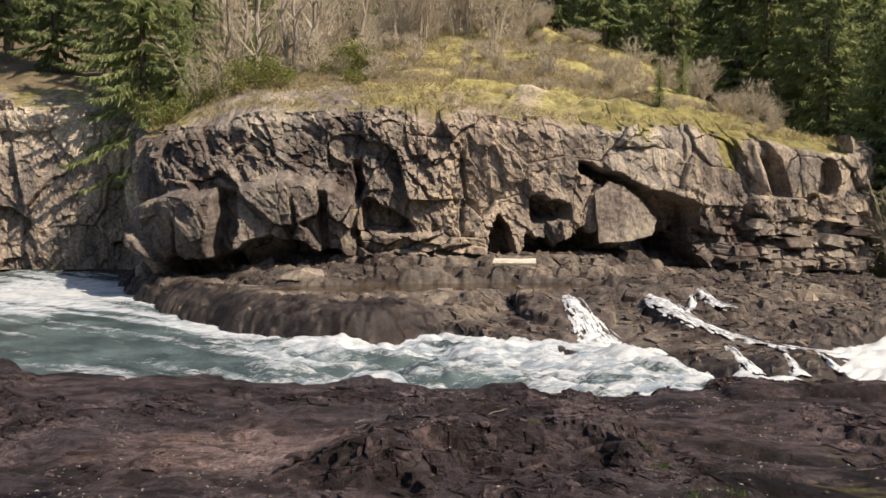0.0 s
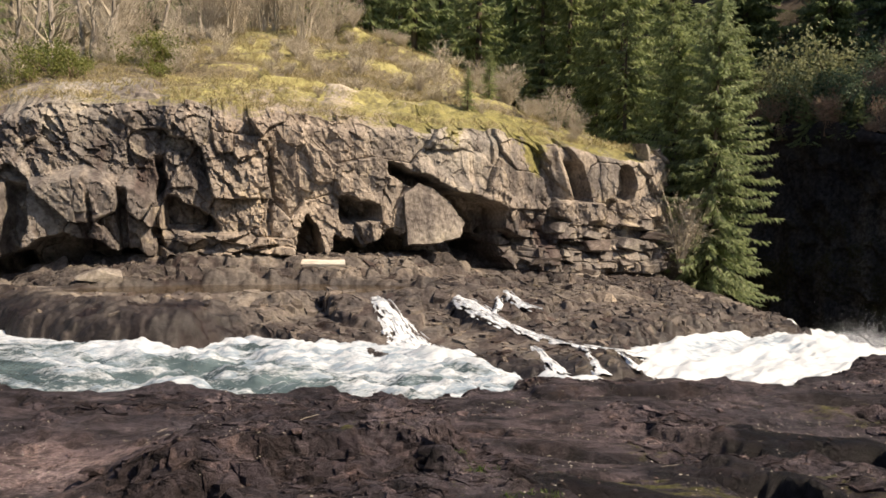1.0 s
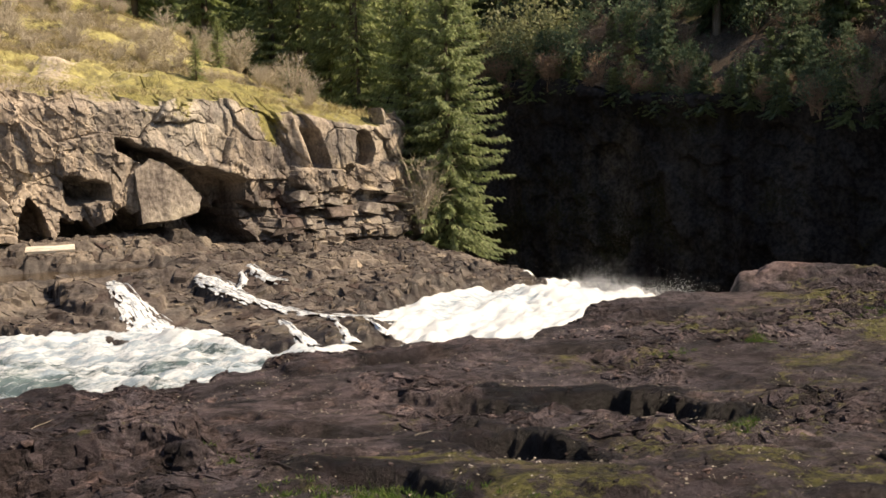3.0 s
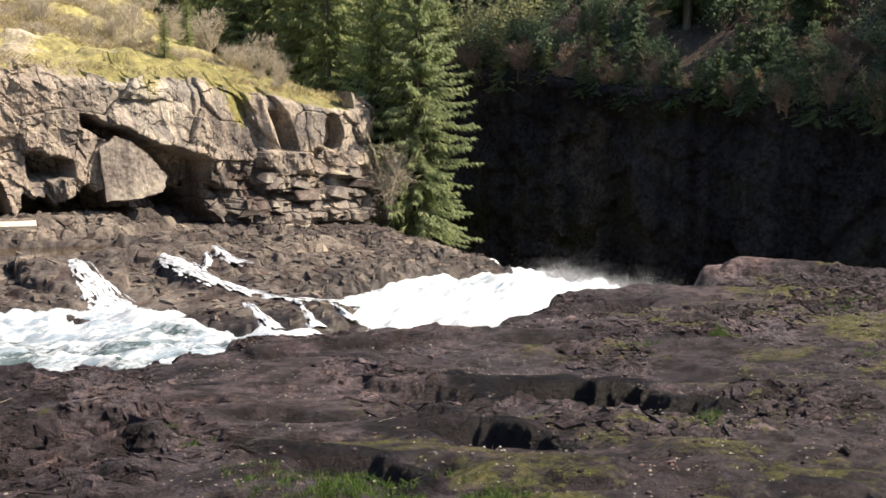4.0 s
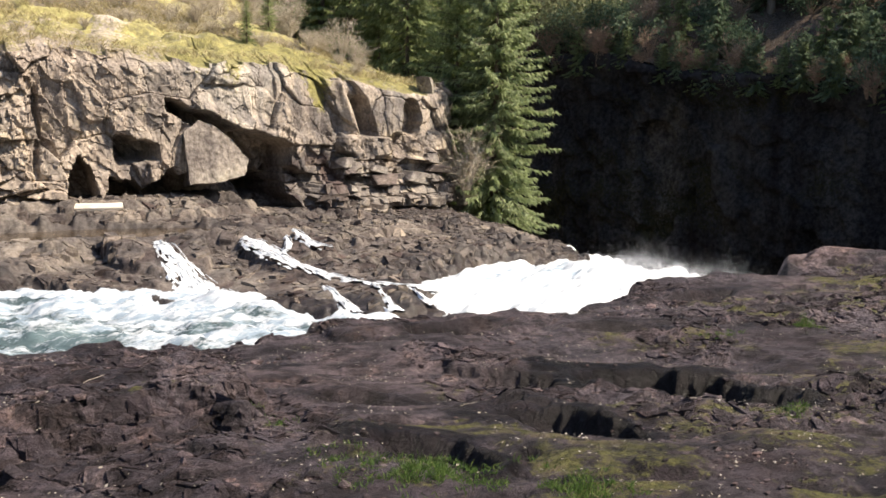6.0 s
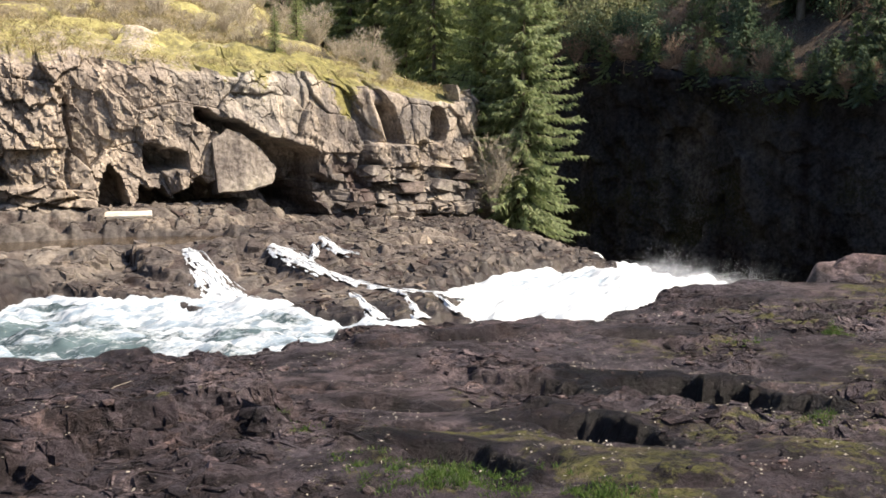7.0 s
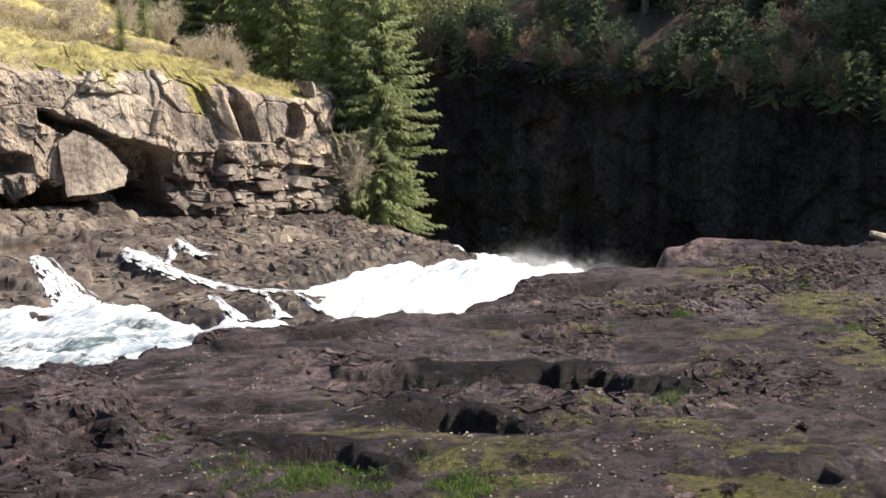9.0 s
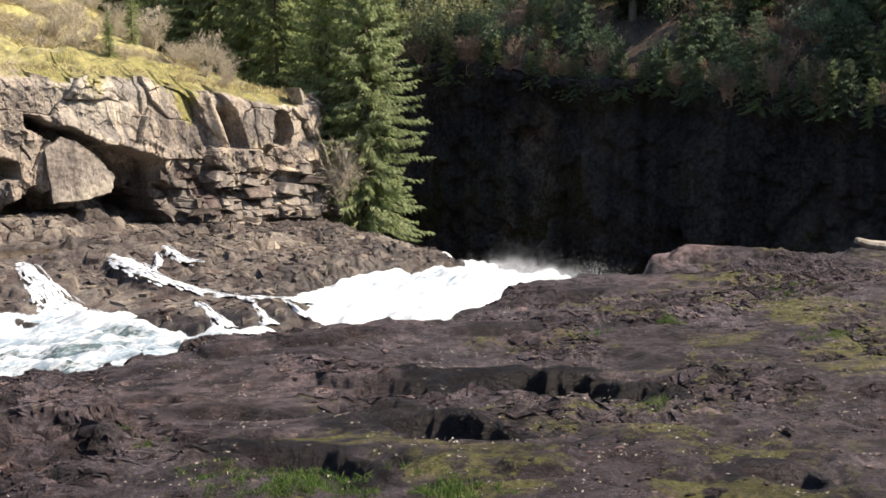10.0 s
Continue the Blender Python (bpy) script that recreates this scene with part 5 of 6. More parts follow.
(tv, tf), (cv, cf) = mesh_arrays(far_fir[0]), mesh_arrays(far_fir[1])
for i in range(330):
    if i < 190:
        az, d = radians(rng.uniform(-34, 32)), rng.uniform(98, 190)
    else:
        az, d = radians(rng.uniform(60, 300)), rng.uniform(75, 190)
    if -0.30 < az < 0.08 and d < 165:
        d = rng.uniform(165, 230)
    x, y = math.sin(az) * d, math.cos(az) * d
    rh = math.hypot(x, y)
    z = float(-25 + 130 * sm(np.array(rh), 95, 300))
    if y > 60 and -60 < x < 32 and y < 128:
        z = max(z, top_of(x, y))
    elif rh < 120 and y < 60:
        z = max(z, 1.0)
    s, c, k = math.sin(i * 2.4), math.cos(i * 2.4), rng.uniform(0.8, 1.5)
    R = np.array([[c, -s, 0], [s, c, 0], [0, 0, 1]]) * k
    heap_t.add(tv @ R.T + [x, y, z - 0.5], tf)
    heap_c.add(cv @ R.T + [x, y, z - 0.5], cf)
woods = tagged(new("far_woods"), "dense dark fir woods on the hills", "woods", kind="stuff")
part("trunks", heap_t.mesh("far_trunks"), M_BARK, woods)
part("crowns", heap_c.mesh("far_crowns"), M_DARKFIR, woods)


def blades(pts, n, h, seed, wide=0.012, splay=0.5):
    """Tufts of narrow blades at the points (k, 3)."""
    r = np.random.default_rng(seed)
    P = np.repeat(pts, n, 0) + r.normal(0, 0.05, (len(pts) * n, 3)) * [1, 1, 0]
    m = len(P)
    w = r.normal(0, splay, (m, 3))
    w[:, 2] = 1
    w /= np.linalg.norm(w, axis=1)[:, None]
    sd = np.cross(w, r.normal(0, 1, (m, 3)))
    sd /= np.linalg.norm(sd, axis=1)[:, None]
    ln = h * r.uniform(0.5, 1.3, m)
    v, f = kites(P, w, sd, ln, np.full(m, wide), 0.25)
    hp = Heap()
    hp.add(v, f)
    return hp


gx_, gy_ = rng.uniform(-16, 20, 15000), rng.uniform(44, 76, 15000)
gz_, gs_ = plateau_z(gx_, gy_)
ok = (gs_ > 0.4) & (fbm(gx_ / 4, gy_ / 3, 3, 500) > -0.12)
tagged(part("dry_grass", blades(np.column_stack([gx_, gy_, gz_])[ok], 5, 0.42, 81, 0.014, 0.6).mesh("dry_grass"), M_STRAW), "dry straw grass over the plateau", "grass", kind="stuff")

gp = []
for cx_, cy_, sx_, sy_, n_ in [(3.6, 11.8, 0.4, 0.7, 22), (4.3, 11.1, 0.8, 0.4, 130), (5.6, 10.0, 0.5, 0.4, 60), (3.2, 14.0, 0.3, 0.6, 8), (10.5, 12.1, 0.25, 0.25, 22), (16.8, 19.0, 0.3, 0.2, 25), (19.5, 16.2, 1.2, 0.4, 50), (22.5, 20.5, 1.3, 0.4, 50), (14.2, 18.8, 0.6, 0.3, 12)]:
    gp.append(np.column_stack([rng.normal(cx_, sx_ * 0.6, n_), rng.normal(cy_, sy_ * 0.6, n_)]))
gp = np.vstack(gp)
gz_, _, _ = slab_z(gp[:, 0], gp[:, 1])
tagged(part("green_grass", blades(np.column_stack([gp, gz_ - 0.01]), 14, 0.13, 82, 0.006, 0.5).mesh("green_grass"), M_GREEN), "short green grass in cracks of the bedrock", "grass", kind="stuff")

lp = np.column_stack([rng.uniform(-6, 24, 16000), rng.uniform(8, 23, 16000)])
lp = lp[fbm(lp[:, 0] / 1.2, lp[:, 1] / 0.8, 3, 510) > 0.06]
lz, _, _ = slab_z(lp[:, 0], lp[:, 1])
m_ = len(lp)
w_ = rng.normal(0, 1, (m_, 3)) * [1, 1, 0.25]
w_ /= np.linalg.norm(w_, axis=1)[:, None]
s_ = np.cross(w_, [0, 0, 1.0]) + rng.normal(0, 0.25, (m_, 3))
hp = Heap()
hp.add(*kites(np.column_stack([lp, lz + 0.02]), w_, s_, rng.uniform(0.02, 0.07, m_), rng.uniform(0.006, 0.018, m_), 0.0))
tagged(part("leaf_litter", hp.mesh("leaf_litter"), M_LITTER), "pale dry leaves scattered on the bedrock", "leaves", kind="stuff")


tn = 5200
sp_ = np.column_stack([rng.uniform(-9, 24, tn), rng.uniform(8.5, 23, tn)])
sp_ = sp_[(fbm(sp_[:, 0] / 1.6, sp_[:, 1] / 1.0, 3, 520) > 0.05) & (poly_sd(sp_[:, 0], sp_[:, 1], NEAR_BANK) > 0.6)]
sz_, _, _ = slab_z(sp_[:, 0], sp_[:, 1])
ico = bmesh.new()
bmesh.ops.create_icosphere(ico, subdivisions=1, radius=1.0)
iv = np.array([v.co[:] for v in ico.verts])
it = np.array([[v.index for v in f.verts] for f in ico.faces])
ico.free()
sv, sf_ = [], []
for k, (px0, py0) in enumerate(sp_):
    r_ = rng.uniform(0.012, 0.04) * (1 + 1.8 * (rng.random() < 0.08))
    q_ = iv * rng.uniform(0.55, 1.3, (len(iv), 1)) * [rng.uniform(0.8, 1.8), rng.uniform(0.8, 1.5), rng.uniform(0.4, 0.8)] * r_
    sv.append(q_ + [px0, py0, sz_[k] + 0.3 * r_])
    sf_.append(it + k * len(iv))
rubble_me = mesh_of("rubble", np.concatenate(sv), np.concatenate(sf_), {"moss": np.zeros(len(sp_) * len(iv)), "tone": np.repeat(rng.uniform(0, 2.4, len(sp_)), len(iv)), "wet_shade": np.zeros(len(sp_) * len(iv))}, True)
tagged(part("rubble", rubble_me, M_SLAB), "small loose stones scattered over the bedrock", "stones", kind="stuff")


for i in range(70):
    x, y = rng.uniform(-2, 16), rng.uniform(47.5, 66)
    plant_tree("shrub", SHRUB[3 if i % 3 else 1], (M_TWIG, M_TWIG), (x, y, top_of(x, y) - 0.08), rng.uniform(0, 360), rng.uniform(0.5, 0.95), "low leafless brush among moss and straw grass", "low brush", ("stem", "branchwork"))
plant_tree("fir_sapling", wood_c, (M_BARK, M_FIR), (10.3, 49.6, top_of(10.3, 49.6) - 0.05), 0, 0.24, "small fir sapling standing in straw grass", "")
plant_tree("fir_sapling", wood_c, (M_BARK, M_FIR), (12.6, 55.0, top_of(12.6, 55.0) - 0.05), 70, 0.3, "small fir sapling standing in straw grass", "")
for x, y, size in [(16.8, 19.0, 0.26), (14.0, 18.6, 0.13), (22.6, 20.3, 0.18), (19.6, 16.3, 0.16)]:
    plant_tree("bush", BUSH[1], (M_DARKTWIG, M_GREEN), (x, y, slab_of(x, y) - 0.03), rng.uniform(0, 360), size, "small green tuft rooted in the bedrock", "rock tufts", ("stem", "foliage"))
for x, y, turn, ln_ in [(7.4, 12.6, 8, 0.8), (0.9, 16.6, 48, 0.7), (1.2, 15.0, 35, 0.5), (9.4, 18.0, -20, 0.5), (6.3, 14.6, 15, 0.45), (12.5, 12.2, -30, 0.5), (-1.5, 17.5, 62, 0.6)]:
    st_ = Heap()
    st_.add(*tube([[-0.5, 0, 0], [-0.2, 0.03, 0.02], [0.15, -0.02, 0.025], [0.5, 0.03, 0.01]], [0.012, 0.014, 0.012, 0.006], 5))
    ob = tagged(part("stick", st_.mesh("stick"), M_PALEBARK), "thin bleached stick lying on the bedrock", "stick", "sticks")
    ob.matrix_world = pose(x, y, slab_of(x, y) + 0.05, 0, 0, turn) @ Matrix.Scale(ln_ * 0.8, 4)


# ---- broken plates of rock ----
def plates(at, size, thick, turn, dip, seed, tones, ground, aspect=1.7, hug=1.0):
    """Many thin angular crusts of rock that follow the ground under them, as one mesh."""
    r = np.random.default_rng(seed)
    n, k = len(at), 7
    ang = (np.arange(k)[None, :] + r.uniform(-0.45, 0.45, (n, k))) * 2 * math.pi / k
    rad = r.uniform(0.45, 1.0, (n, k)) * size[:, None] * 0.5
    lx_, ly_ = rad * np.cos(ang) * aspect, rad * np.sin(ang)
    c, sn = np.cos(turn)[:, None], np.sin(turn)[:, None]
    gx0, gy0 = at[:, :1] + lx_ * c - ly_ * sn, at[:, 1:2] + lx_ * sn + ly_ * c
    under = ground(gx0, gy0)
    mean = under.mean(1, keepdims=True)
    fall = np.clip(under - mean, -0.3 * size[:, None], 0.3 * size[:, None])
    top = mean + fall * hug + thick[:, None] * r.uniform(0.5, 1.3, (n, k)) + dip[:, :1] * lx_ + dip[:, 1:] * ly_
    low = np.minimum(under, top) - 0.12
    v = np.concatenate([np.stack([gx0, gy0, top], -1), np.stack([gx0, gy0, low], -1)], 1).reshape(-1, 3)
    i = np.arange(k)
    j = (i + 1) % k
    tri = np.concatenate([np.stack([0 * i[1:-1], i[1:-1], j[1:-1]], 1), np.stack([i, i + k, j], 1), np.stack([j, i + k, j + k], 1)])
    return v.reshape(n, 2 * k, 3), tri, tones


def lay_plates(made, single, material, parent, label):
    """Lays the plates marked in single as parts of the rock, the rest joined."""
    v, tri, tones = made

    def mesh_for(pick):
        n, k = len(pick), v.shape[1]
        f = (tri[None] + (np.arange(n) * k)[:, None, None]).reshape(-1, 3)
        return mesh_of("rock_plate", v[pick].reshape(-1, 3), f, {"moss": np.full(n * k, -1.0), "tone": np.repeat(tones[pick], k), "wet_shade": np.zeros(n * k)}, True)

    chosen = np.flatnonzero(single)[:300]
    for q_ in chosen:
        part("rock_plate", mesh_for(np.array([q_])), material, parent)
    rest = np.setdiff1d(np.arange(len(v)), chosen)
    if len(rest):
        tagged(part("rock_plates", mesh_for(rest), material, parent, label), kind="stuff")


rp = np.random.default_rng(301)
n_ = 26000
P2 = np.column_stack([rp.uniform(-10, 27, n_), rp.uniform(8.5, 25, n_)])
band = fbm(P2[:, 0] / 2.6, P2[:, 1] / 2.6, 3, 50) + 0.3 * bell(np.hypot((P2[:, 0] - 1.5) / 3, (P2[:, 1] - 14.5) / 2.5), 0, 1.0) - 0.4 * bell(np.hypot((P2[:, 0] - 1.5) / 5, (P2[:, 1] - 18.3) / 1.7), 0, 1.0) - 0.7 * bell(np.hypot((P2[:, 0] + 3.4) / 2.8, (P2[:, 1] - 15.7) / 1.8), 0, 1.0)
P2 = P2[(band > 0.03) & (poly_sd(P2[:, 0], P2[:, 1], NEAR_BANK) > 0.5)]
P2 = P2[slab_z(P2[:, 0], P2[:, 1])[2] < 0.3]
n_ = len(P2)
sz = 0.08 + 0.30 * rp.random(n_) ** 3.5
lay_plates(plates(P2, sz, 0.006 + 0.09 * sz * rp.uniform(0.2, 1.2, n_), radians(-20) + rp.normal(0, 0.5, n_), rp.normal(0, 0.07, (n_, 2)), 302, rp.normal(0.1, 0.45, n_), lambda x, y: slab_z(x, y)[0]), (sz > 0.16) & (P2[:, 1] < 14.5) & (P2[:, 0] > 0) & (P2[:, 0] < 12), M_SLAB, slab, "thin broken crusts of dark bedrock")
n_ = 260
a_ = rp.uniform(0, 1, n_)
P2 = np.column_stack([-1.8 + 4.8 * a_, 13.3 + 1.2 * a_]) + np.column_stack([rp.normal(0, 0.15, n_), rp.normal(0.25, 0.35, n_)])
sz = 0.12 + 0.3 * rp.random(n_) ** 2
lay_plates(plates(P2, sz, 0.015 + 0.12 * sz * rp.uniform(0.4, 1.2, n_), radians(14) + rp.normal(0, 0.5, n_), rp.normal(0, 0.1, (n_, 2)), 303, rp.normal(0.25, 0.4, n_), lambda x, y: slab_z(x, y)[0], 1.6, 0.8), sz > 0, M_SLAB, slab, "")
n_ = 7000
P2 = np.column_stack([rp.uniform(-13, 24, n_), rp.uniform(28.5, 49, n_)])
pz, ps, pp = ledge_z(P2[:, 0], P2[:, 1])
ok = (ps > 0.1) & (pp > 1.2) & (poly_sd(P2[:, 0], P2[:, 1], PLATEAU) < 0.3) & ~((ps < 3.0) & (P2[:, 0] < 0.0) & (rp.random(n_) < 0.92))
for pts, widths, _, _ in STREAMS:
    ok &= along(P2[:, 0], P2[:, 1], pts, widths)[0] > 2.0
P2 = P2[ok]
n_ = len(P2)
sz = 0.16 + 0.5 * rp.random(n_) ** 2.5
lay_plates(plates(P2, sz, 0.015 + 0.12 * sz * rp.uniform(0.2, 1.2, n_), radians(14) + rp.normal(0, 0.5, n_), rp.normal(0, 0.12, (n_, 2)), 304, rp.normal(-0.05, 0.5, n_), lambda x, y: ledge_z(x, y)[0], 1.5, 0.75), (sz > 0.26) & (P2[:, 0] > 2) & (P2[:, 0] < 13), M_LEDGE, ledge, "angular crusts and plates of brown ledge rock")


# ---- rocks and wood ----
def boulder_mesh(seed, n=22, flatten=(1, 1, 1), square=0.0):
    """An angular stone: the hull of scattered points, edges worn."""
    r = np.random.default_rng(seed)
    bm = bmesh.new()
    for _ in range(n):
        v = r.normal(0, 1, 3)
        v /= np.max(np.abs(v)) if r.random() < square else np.linalg.norm(v)
        v *= r.uniform(0.86, 1.0)
        bm.verts.new(v * np.array(flatten) * 0.5)
    bmesh.ops.convex_hull(bm, input=bm.verts)
    bmesh.ops.delete(bm, geom=[v for v in bm.verts if not v.link_faces], context="VERTS")
    me = bpy.data.meshes.new("stone")
    bm.to_mesh(me)
    bm.free()
    for key in ("moss", "tone", "wet_shade"):
        me.attributes.new(key, "FLOAT", "POINT")
    me.attributes["tone"].data.foreach_set("value", np.full(len(me.vertices), 0.35, np.float32))
    return me


def stone(name, seed, at, dims, turn=(0, 0, 0), mat=None, label="", n=24, square=0.6):
    ob = part(name, boulder_mesh(seed, n, dims, square), mat or M_CLIFF)
    ob.matrix_world = pose(*at, *turn)
    return tagged(ob, label, "rock")


def slab_block(name, outline, depth, at, turn, label, seed):
    """A leaning block from its front outline (x, z), with worn, slightly broken faces."""
    bm = bmesh.new()
    front = [bm.verts.new((x, -depth / 2 + 0.25 * z / 2.6, z)) for x, z in outline]
    rear = [bm.verts.new((x * 0.8, depth / 2, z * 0.9)) for x, z in outline]
    n = len(outline)
    bm.faces.new(front)
    bm.faces.new(rear[::-1])
    for k in range(n):
        bm.faces.new((front[k], rear[k], rear[(k + 1) % n], front[(k + 1) % n]))
    bmesh.ops.recalc_face_normals(bm, faces=bm.faces)
    bmesh.ops.triangulate(bm, faces=bm.faces)
    bmesh.ops.subdivide_edges(bm, edges=bm.edges, cuts=7, use_grid_fill=True)
    bmesh.ops.subdivide_edges(bm, edges=bm.edges, cuts=1, use_grid_fill=True)
    for v in bm.verts:
        p = v.co * 1.3 + Vector((seed, 0, 0))
        v.co += noise.noise_vector(p) * 0.06 + noise.noise_vector(p * 4) * 0.035
    me = bpy.data.meshes.new(name)
    bm.to_mesh(me)
    bm.free()
    for key in ("moss", "tone", "wet_shade"):
        me.attributes.new(key, "FLOAT", "POINT")
    me.attributes["tone"].data.foreach_set("value", np.full(len(me.vertices), 0.45, np.float32))
    ob = part(name, me, M_CLIFF)
    ob.matrix_world = pose(*at, *turn)
    return tagged(ob, label, "rock")


slab_block("rock_block", [(-1.15, 0.0), (0.2, 0.08), (1.2, 0.3), (1.4, 0.95), (0.75, 1.9), (0.0, 2.5), (-0.6, 2.7), (-1.25, 2.2)], 1.9, (7.7, 44.85, 2.45), (-8, 0, 6), "large tan leaning rock block under the overhang", 3)
stone("boulder", 903, (18.9, 48.9, 6.85), (1.0, 1.0, 1.0), (0, 0, 30), None, "angular boulder on the cliff corner's edge", 16, 0.8)
stone("boulder", 904, (-7.8, 45.9, 8.25), (1.3, 0.9, 0.7), (0, 0, 10), None, "dark boulder lying on the mossy cliff edge", 22, 0.4)
stone("boulder", 905, (-4.2, 45.6, 8.45), (1.2, 0.8, 0.6), (0, 0, -10), None, "pale boulder lying on the mossy cliff edge", 22, 0.4)
stone("boulder", 906, (-5.8, 41.6, ledge_of(-5.8, 41.6) + 0.1), (1.9, 1.2, 0.6), (0, 6, 10), M_CLIFF, "tan slab of rock on the ledge", 18, 0.9)
stone("boulder", 907, (-7.2, 41.0, ledge_of(-7.2, 41.0) + 0.05), (2.2, 1.5, 0.6), (0, -4, 30), M_CLIFF, "tan slab of rock on the ledge", 18, 0.9)

log_me = Heap()
log_me.add(*tube([[-1.12, 0, 0], [-1.1, 0, 0], [-0.4, 0.02, 0.01], [0.4, -0.01, 0.0], [1.08, 0.0, 0.01], [1.1, 0, 0.01]], [0.02, 0.17, 0.19, 0.18, 0.19, 0.02], 9))
log_ob = tagged(part("log", log_me.mesh("log"), M_LOG), "bleached pale log lying on the ledge before the undercut", "log")
log_ob.matrix_world = pose(2.8, 43.1, ledge_of(2.8, 43.1) + 0.2, 0, 0, -2)
drift = Heap()
drift.add(*tube([[-0.5, 0, 0.1], [-0.45, 0, 0.08], [0, 0.05, 0.0], [1.2, 0, 0.05], [2.2, 0.1, 0.0]], [0.03, 0.11, 0.16, 0.17, 0.15], 9))
drift_ob = tagged(part("driftwood", drift.mesh("driftwood"), M_PALEBARK), "bleached driftwood log at the gorge edge", "log")
drift_ob.matrix_world = pose(29.4, 23.4, slab_of(29.4, 23.4) + 0.45, 0, 9, -24)

# ---- falling water ----
def stream(pts, widths, label, seed):
    """White water in its bed: a ribbed sheet with a ragged edge, and torn strands over it."""
    P = np.array(pts, float)
    seg = np.concatenate([[0], np.cumsum(np.linalg.norm(np.diff(P, axis=0), axis=1))])
    u = np.arange(0, seg[-1], 0.035)
    ker = np.hanning(13) / np.hanning(13).sum()
    C = np.stack([np.convolve(np.pad(np.interp(u, seg, P[:, i]), 6, "edge"), ker, "valid") for i in range(3)], 1)
    W = np.interp(u, seg, widths)
    T = np.gradient(C, axis=0)
    nx, ny = T[:, 1], -T[:, 0]
    ln = np.hypot(nx, ny) + 1e-6
    v = np.linspace(-0.75, 0.75, 61)
    off = W[:, None] * v[None, :] + 0.12 * fbm(u[:, None] / 0.5, 0 * v[None, :], 3, seed)
    X, Y = C[:, 0:1] + (nx / ln)[:, None] * off, C[:, 1:2] + (ny / ln)[:, None] * off
    ribs = fbm(u[:, None] / 0.5 + 0 * off, off / 0.06, 3, seed + 7)
    Z = C[:, 2:3] + 0.045 + 0.008 * ribs + 0.02 * fbm(X / 0.1, Y / 0.1, 2, seed + 8) - 0.08 * (v[None, :] / 0.5) ** 2
    edge = np.abs(v[None, :]) / 0.5 + 1.7 * fbm(u[:, None] / 0.4, off / 0.09, 4, seed) + 0.6 * ribs
    fall = tagged(part("waterfall", grid_mesh("sheet", X, Y, Z, {"foam": 1.05 + 0.5 * ribs - 0.3 * np.clip(edge, 0, 1)}, keep=edge < 0.80), M_FALL), label, "water", kind="structure")
    rs = np.random.default_rng(seed)
    heap = Heap()
    for k in range(int(8 * seg[-1] * np.mean(widths))):
        i0 = int(rs.uniform(0, 0.9) * len(u))
        i = np.arange(i0, min(len(u), i0 + int(rs.uniform(6, 26))), 2)
        if len(i) < 3:
            continue
        o = W[i] * np.clip(0.3 * rs.normal(), -0.5, 0.5) + 0.04 * fbm(u[i] / 0.2, u[i] * 0 + k, 2, seed)
        heap.add(*tube(np.column_stack([C[i, 0] + nx[i] / ln[i] * o, C[i, 1] + ny[i] / ln[i] * o, C[i, 2] + 0.06 + 0.03 * rs.random()]), rs.uniform(0.006, 0.02) * np.sin(np.linspace(0.15, 3.0, len(i))) + 0.003, 4))
    me = heap.mesh("strands", False)
    me.attributes.new("foam", "FLOAT", "POINT").data.foreach_set("value", np.full(len(me.vertices), 1.25, np.float32))
    part("strands", me, M_FALL, fall)


for row in STREAMS:
    stream(*row)

m, nt, b = nodes_of("pool_water")
co = put(nt, "ShaderNodeTexCoord").outputs["Object"]
nt.links.new(mix(nt, ramp(nt, noise_out(nt, co, 1.2, 4), 0.4, 0.6), (0.045, 0.032, 0.02), (0.085, 0.062, 0.038)), b.inputs["Base Color"])
b.inputs["Roughness"].default_value = 0.12
nt.links.new(put(nt, "ShaderNodeBump", {"Strength": 0.2, "Distance": 0.02, "Height": noise_out(nt, co, 6, 3, 0.5, (0.4, 1, 1))}).outputs[0], b.inputs["Normal"])
qx, qy = np.meshgrid(np.arange(-9, 11, 0.15), np.arange(36, 45, 0.15), indexing="ij")
_, _, qp = ledge_z(qx, qy)
pool_level = 1.07
tagged(part("pool", grid_mesh("pool", qx, qy, 0 * qx + pool_level, None, keep=qp < 1.15), m), "still brown pool on the rock ledge", "water", kind="structure")

m, nt, b = nodes_of("spray")
b.inputs["Base Color"].default_value = (0.9, 0.92, 0.94, 1)
b.inputs["Roughness"].default_value = 0.6
n_ = 70000
sx_ = rng.uniform(12.5, 24.2, n_)
sy_ = np.interp(sx_, [12.5, 16, 20, 24.2], [29.5, 32, 35, 36]) + rng.normal(0, 2.2, n_)
sx_[4000:] = 24.4 + rng.normal(0, 0.8, n_ - 4000)
sy_[4000:] = rng.uniform(30.5, 39.5, n_ - 4000)
z0, _ = water_z(sx_, sy_)
inside = (poly_sd(sx_, sy_, NEAR_BANK) < 0) & (poly_sd(sx_, sy_, FAR_BANK) < 0)
up = rng.exponential(0.16, n_) * (0.5 + 1.6 * np.clip(fbm(sx_ / 0.6, sy_ / 0.6, 2, 620) + 0.3, 0, 1))
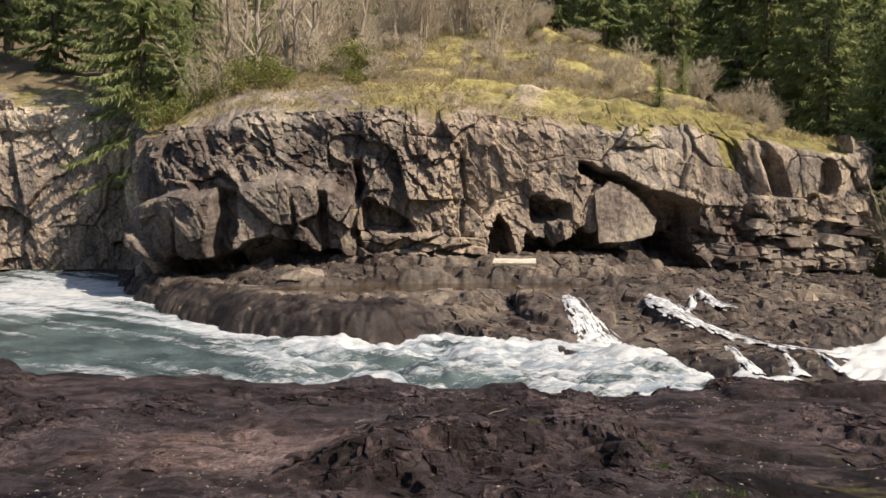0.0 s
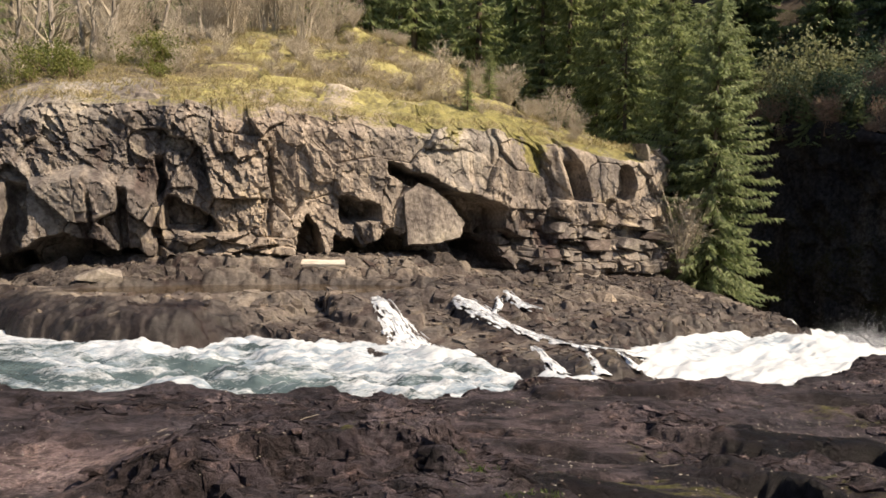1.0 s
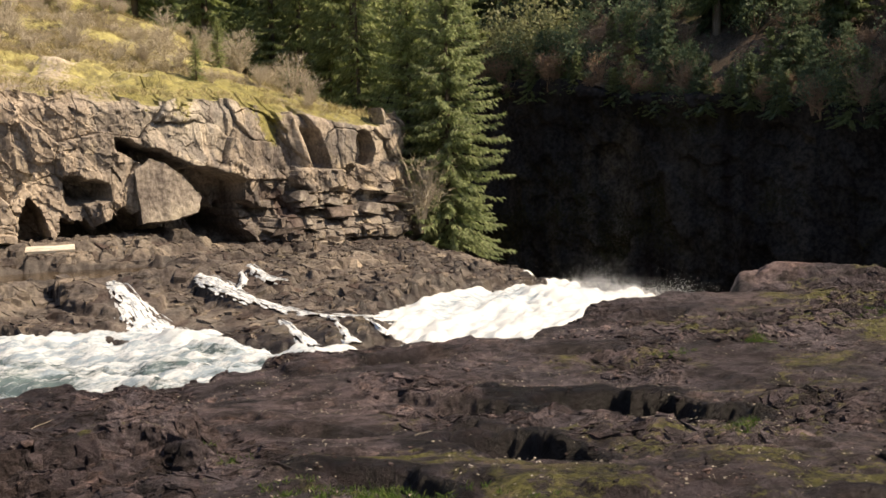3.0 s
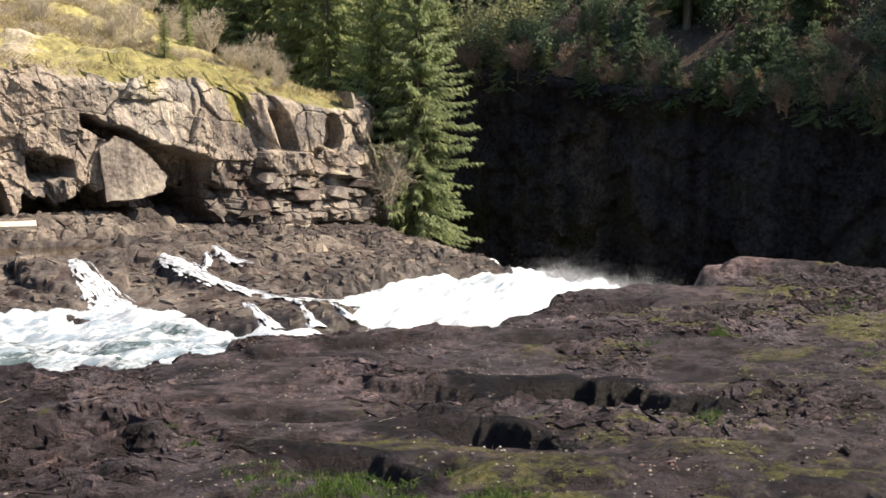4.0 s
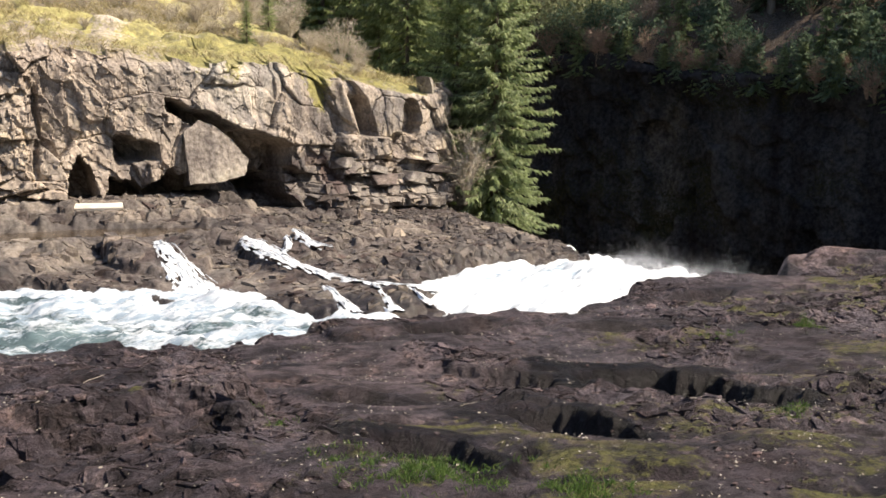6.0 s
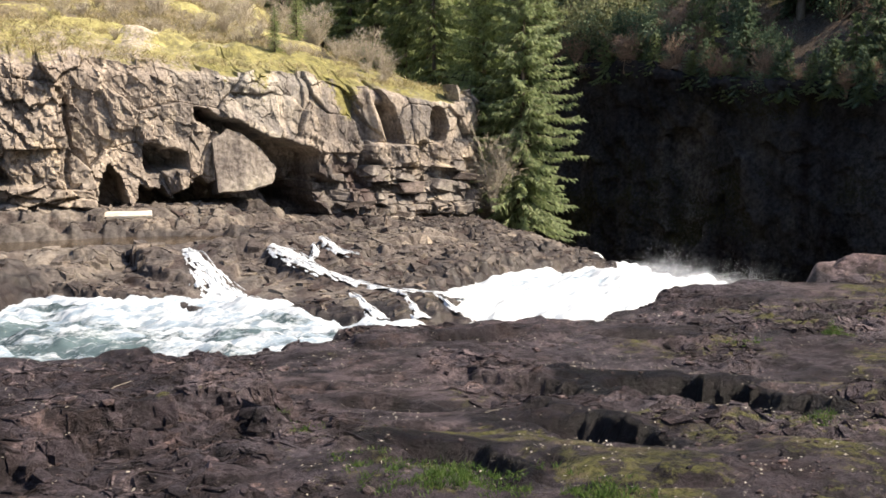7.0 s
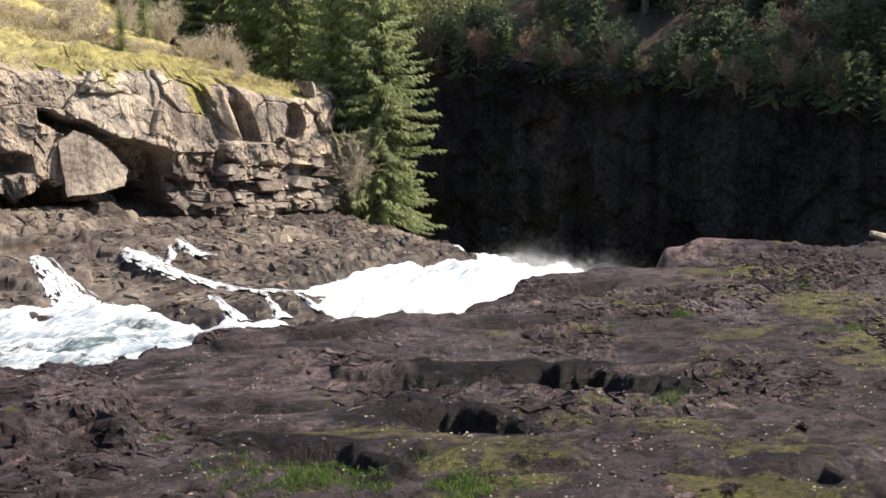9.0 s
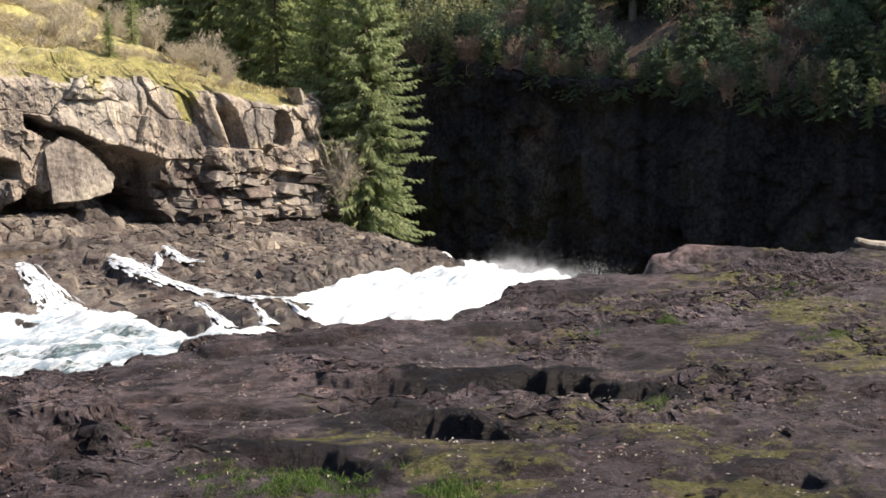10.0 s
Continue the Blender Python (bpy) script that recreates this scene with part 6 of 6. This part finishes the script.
pts = np.column_stack([sx_, sy_, np.maximum(z0, -0.8) + up])[inside]
way = rng.normal(0, 1, pts.shape)
way /= np.linalg.norm(way, axis=1)[:, None]
sd = np.cross(way, rng.normal(0, 1, pts.shape))
sd /= np.linalg.norm(sd, axis=1)[:, None]
ln = rng.uniform(0.005, 0.017, len(pts))
hp = Heap()
hp.add(*kites(pts, way, sd, ln, ln * 0.4, 0.0))
tagged(part("spray", hp.mesh("spray"), m), "white drops thrown up at the fall's lip", "spray", kind="stuff")

# ---- blocks bedded at the cliff's foot ----
def bed_block(seed):
    r = np.random.default_rng(seed)
    bm = bmesh.new()
    bmesh.ops.create_cube(bm, size=1.0)
    for v in bm.verts:
        v.co += Vector(r.normal(0, 0.11, 3))
    bmesh.ops.bevel(bm, geom=bm.edges[:], offset=0.05, segments=1, affect="EDGES")
    bmesh.ops.triangulate(bm, faces=bm.faces)
    me = bpy.data.meshes.new("stone")
    bm.to_mesh(me)
    bm.free()
    for key in ("moss", "tone", "wet_shade"):
        me.attributes.new(key, "FLOAT", "POINT")
    me.attributes["tone"].data.foreach_set("value", np.full(len(me.vertices), r.uniform(-0.8, 0.15), np.float32))
    return me


BLOCKS = [bed_block(950 + k) for k in range(9)]
rb = np.random.default_rng(98)
z = 0.9
while z < 3.7:
    high = rb.uniform(0.26, 0.6)
    x = 12.2 + rb.uniform(0, 0.8) + 0.6 * max(0.0, z - 2.2)
    while x < 19.2:
        wide = rb.uniform(0.4, 1.7)
        y = np.interp(x, [p[0] for p in CLIFF[10:18]], [p[1] for p in CLIFF[10:18]])
        if rb.random() < 0.34:
            st = part("stone", BLOCKS[int(rb.integers(0, 9))], M_CLIFF, cliff)
            st.matrix_world = pose(x + wide / 2, y + 0.50 - rb.uniform(0.0, 0.42) - 0.16 * max(0.0, 2.6 - z), z + high / 2 + rb.normal(0, 0.05), rb.normal(0, 6), rb.normal(2, 5), rb.normal(16, 10)) @ Matrix.Diagonal((wide * 1.03, 1.1, high * rb.uniform(0.9, 1.1), 1))
        x += wide
    z += high * 0.97
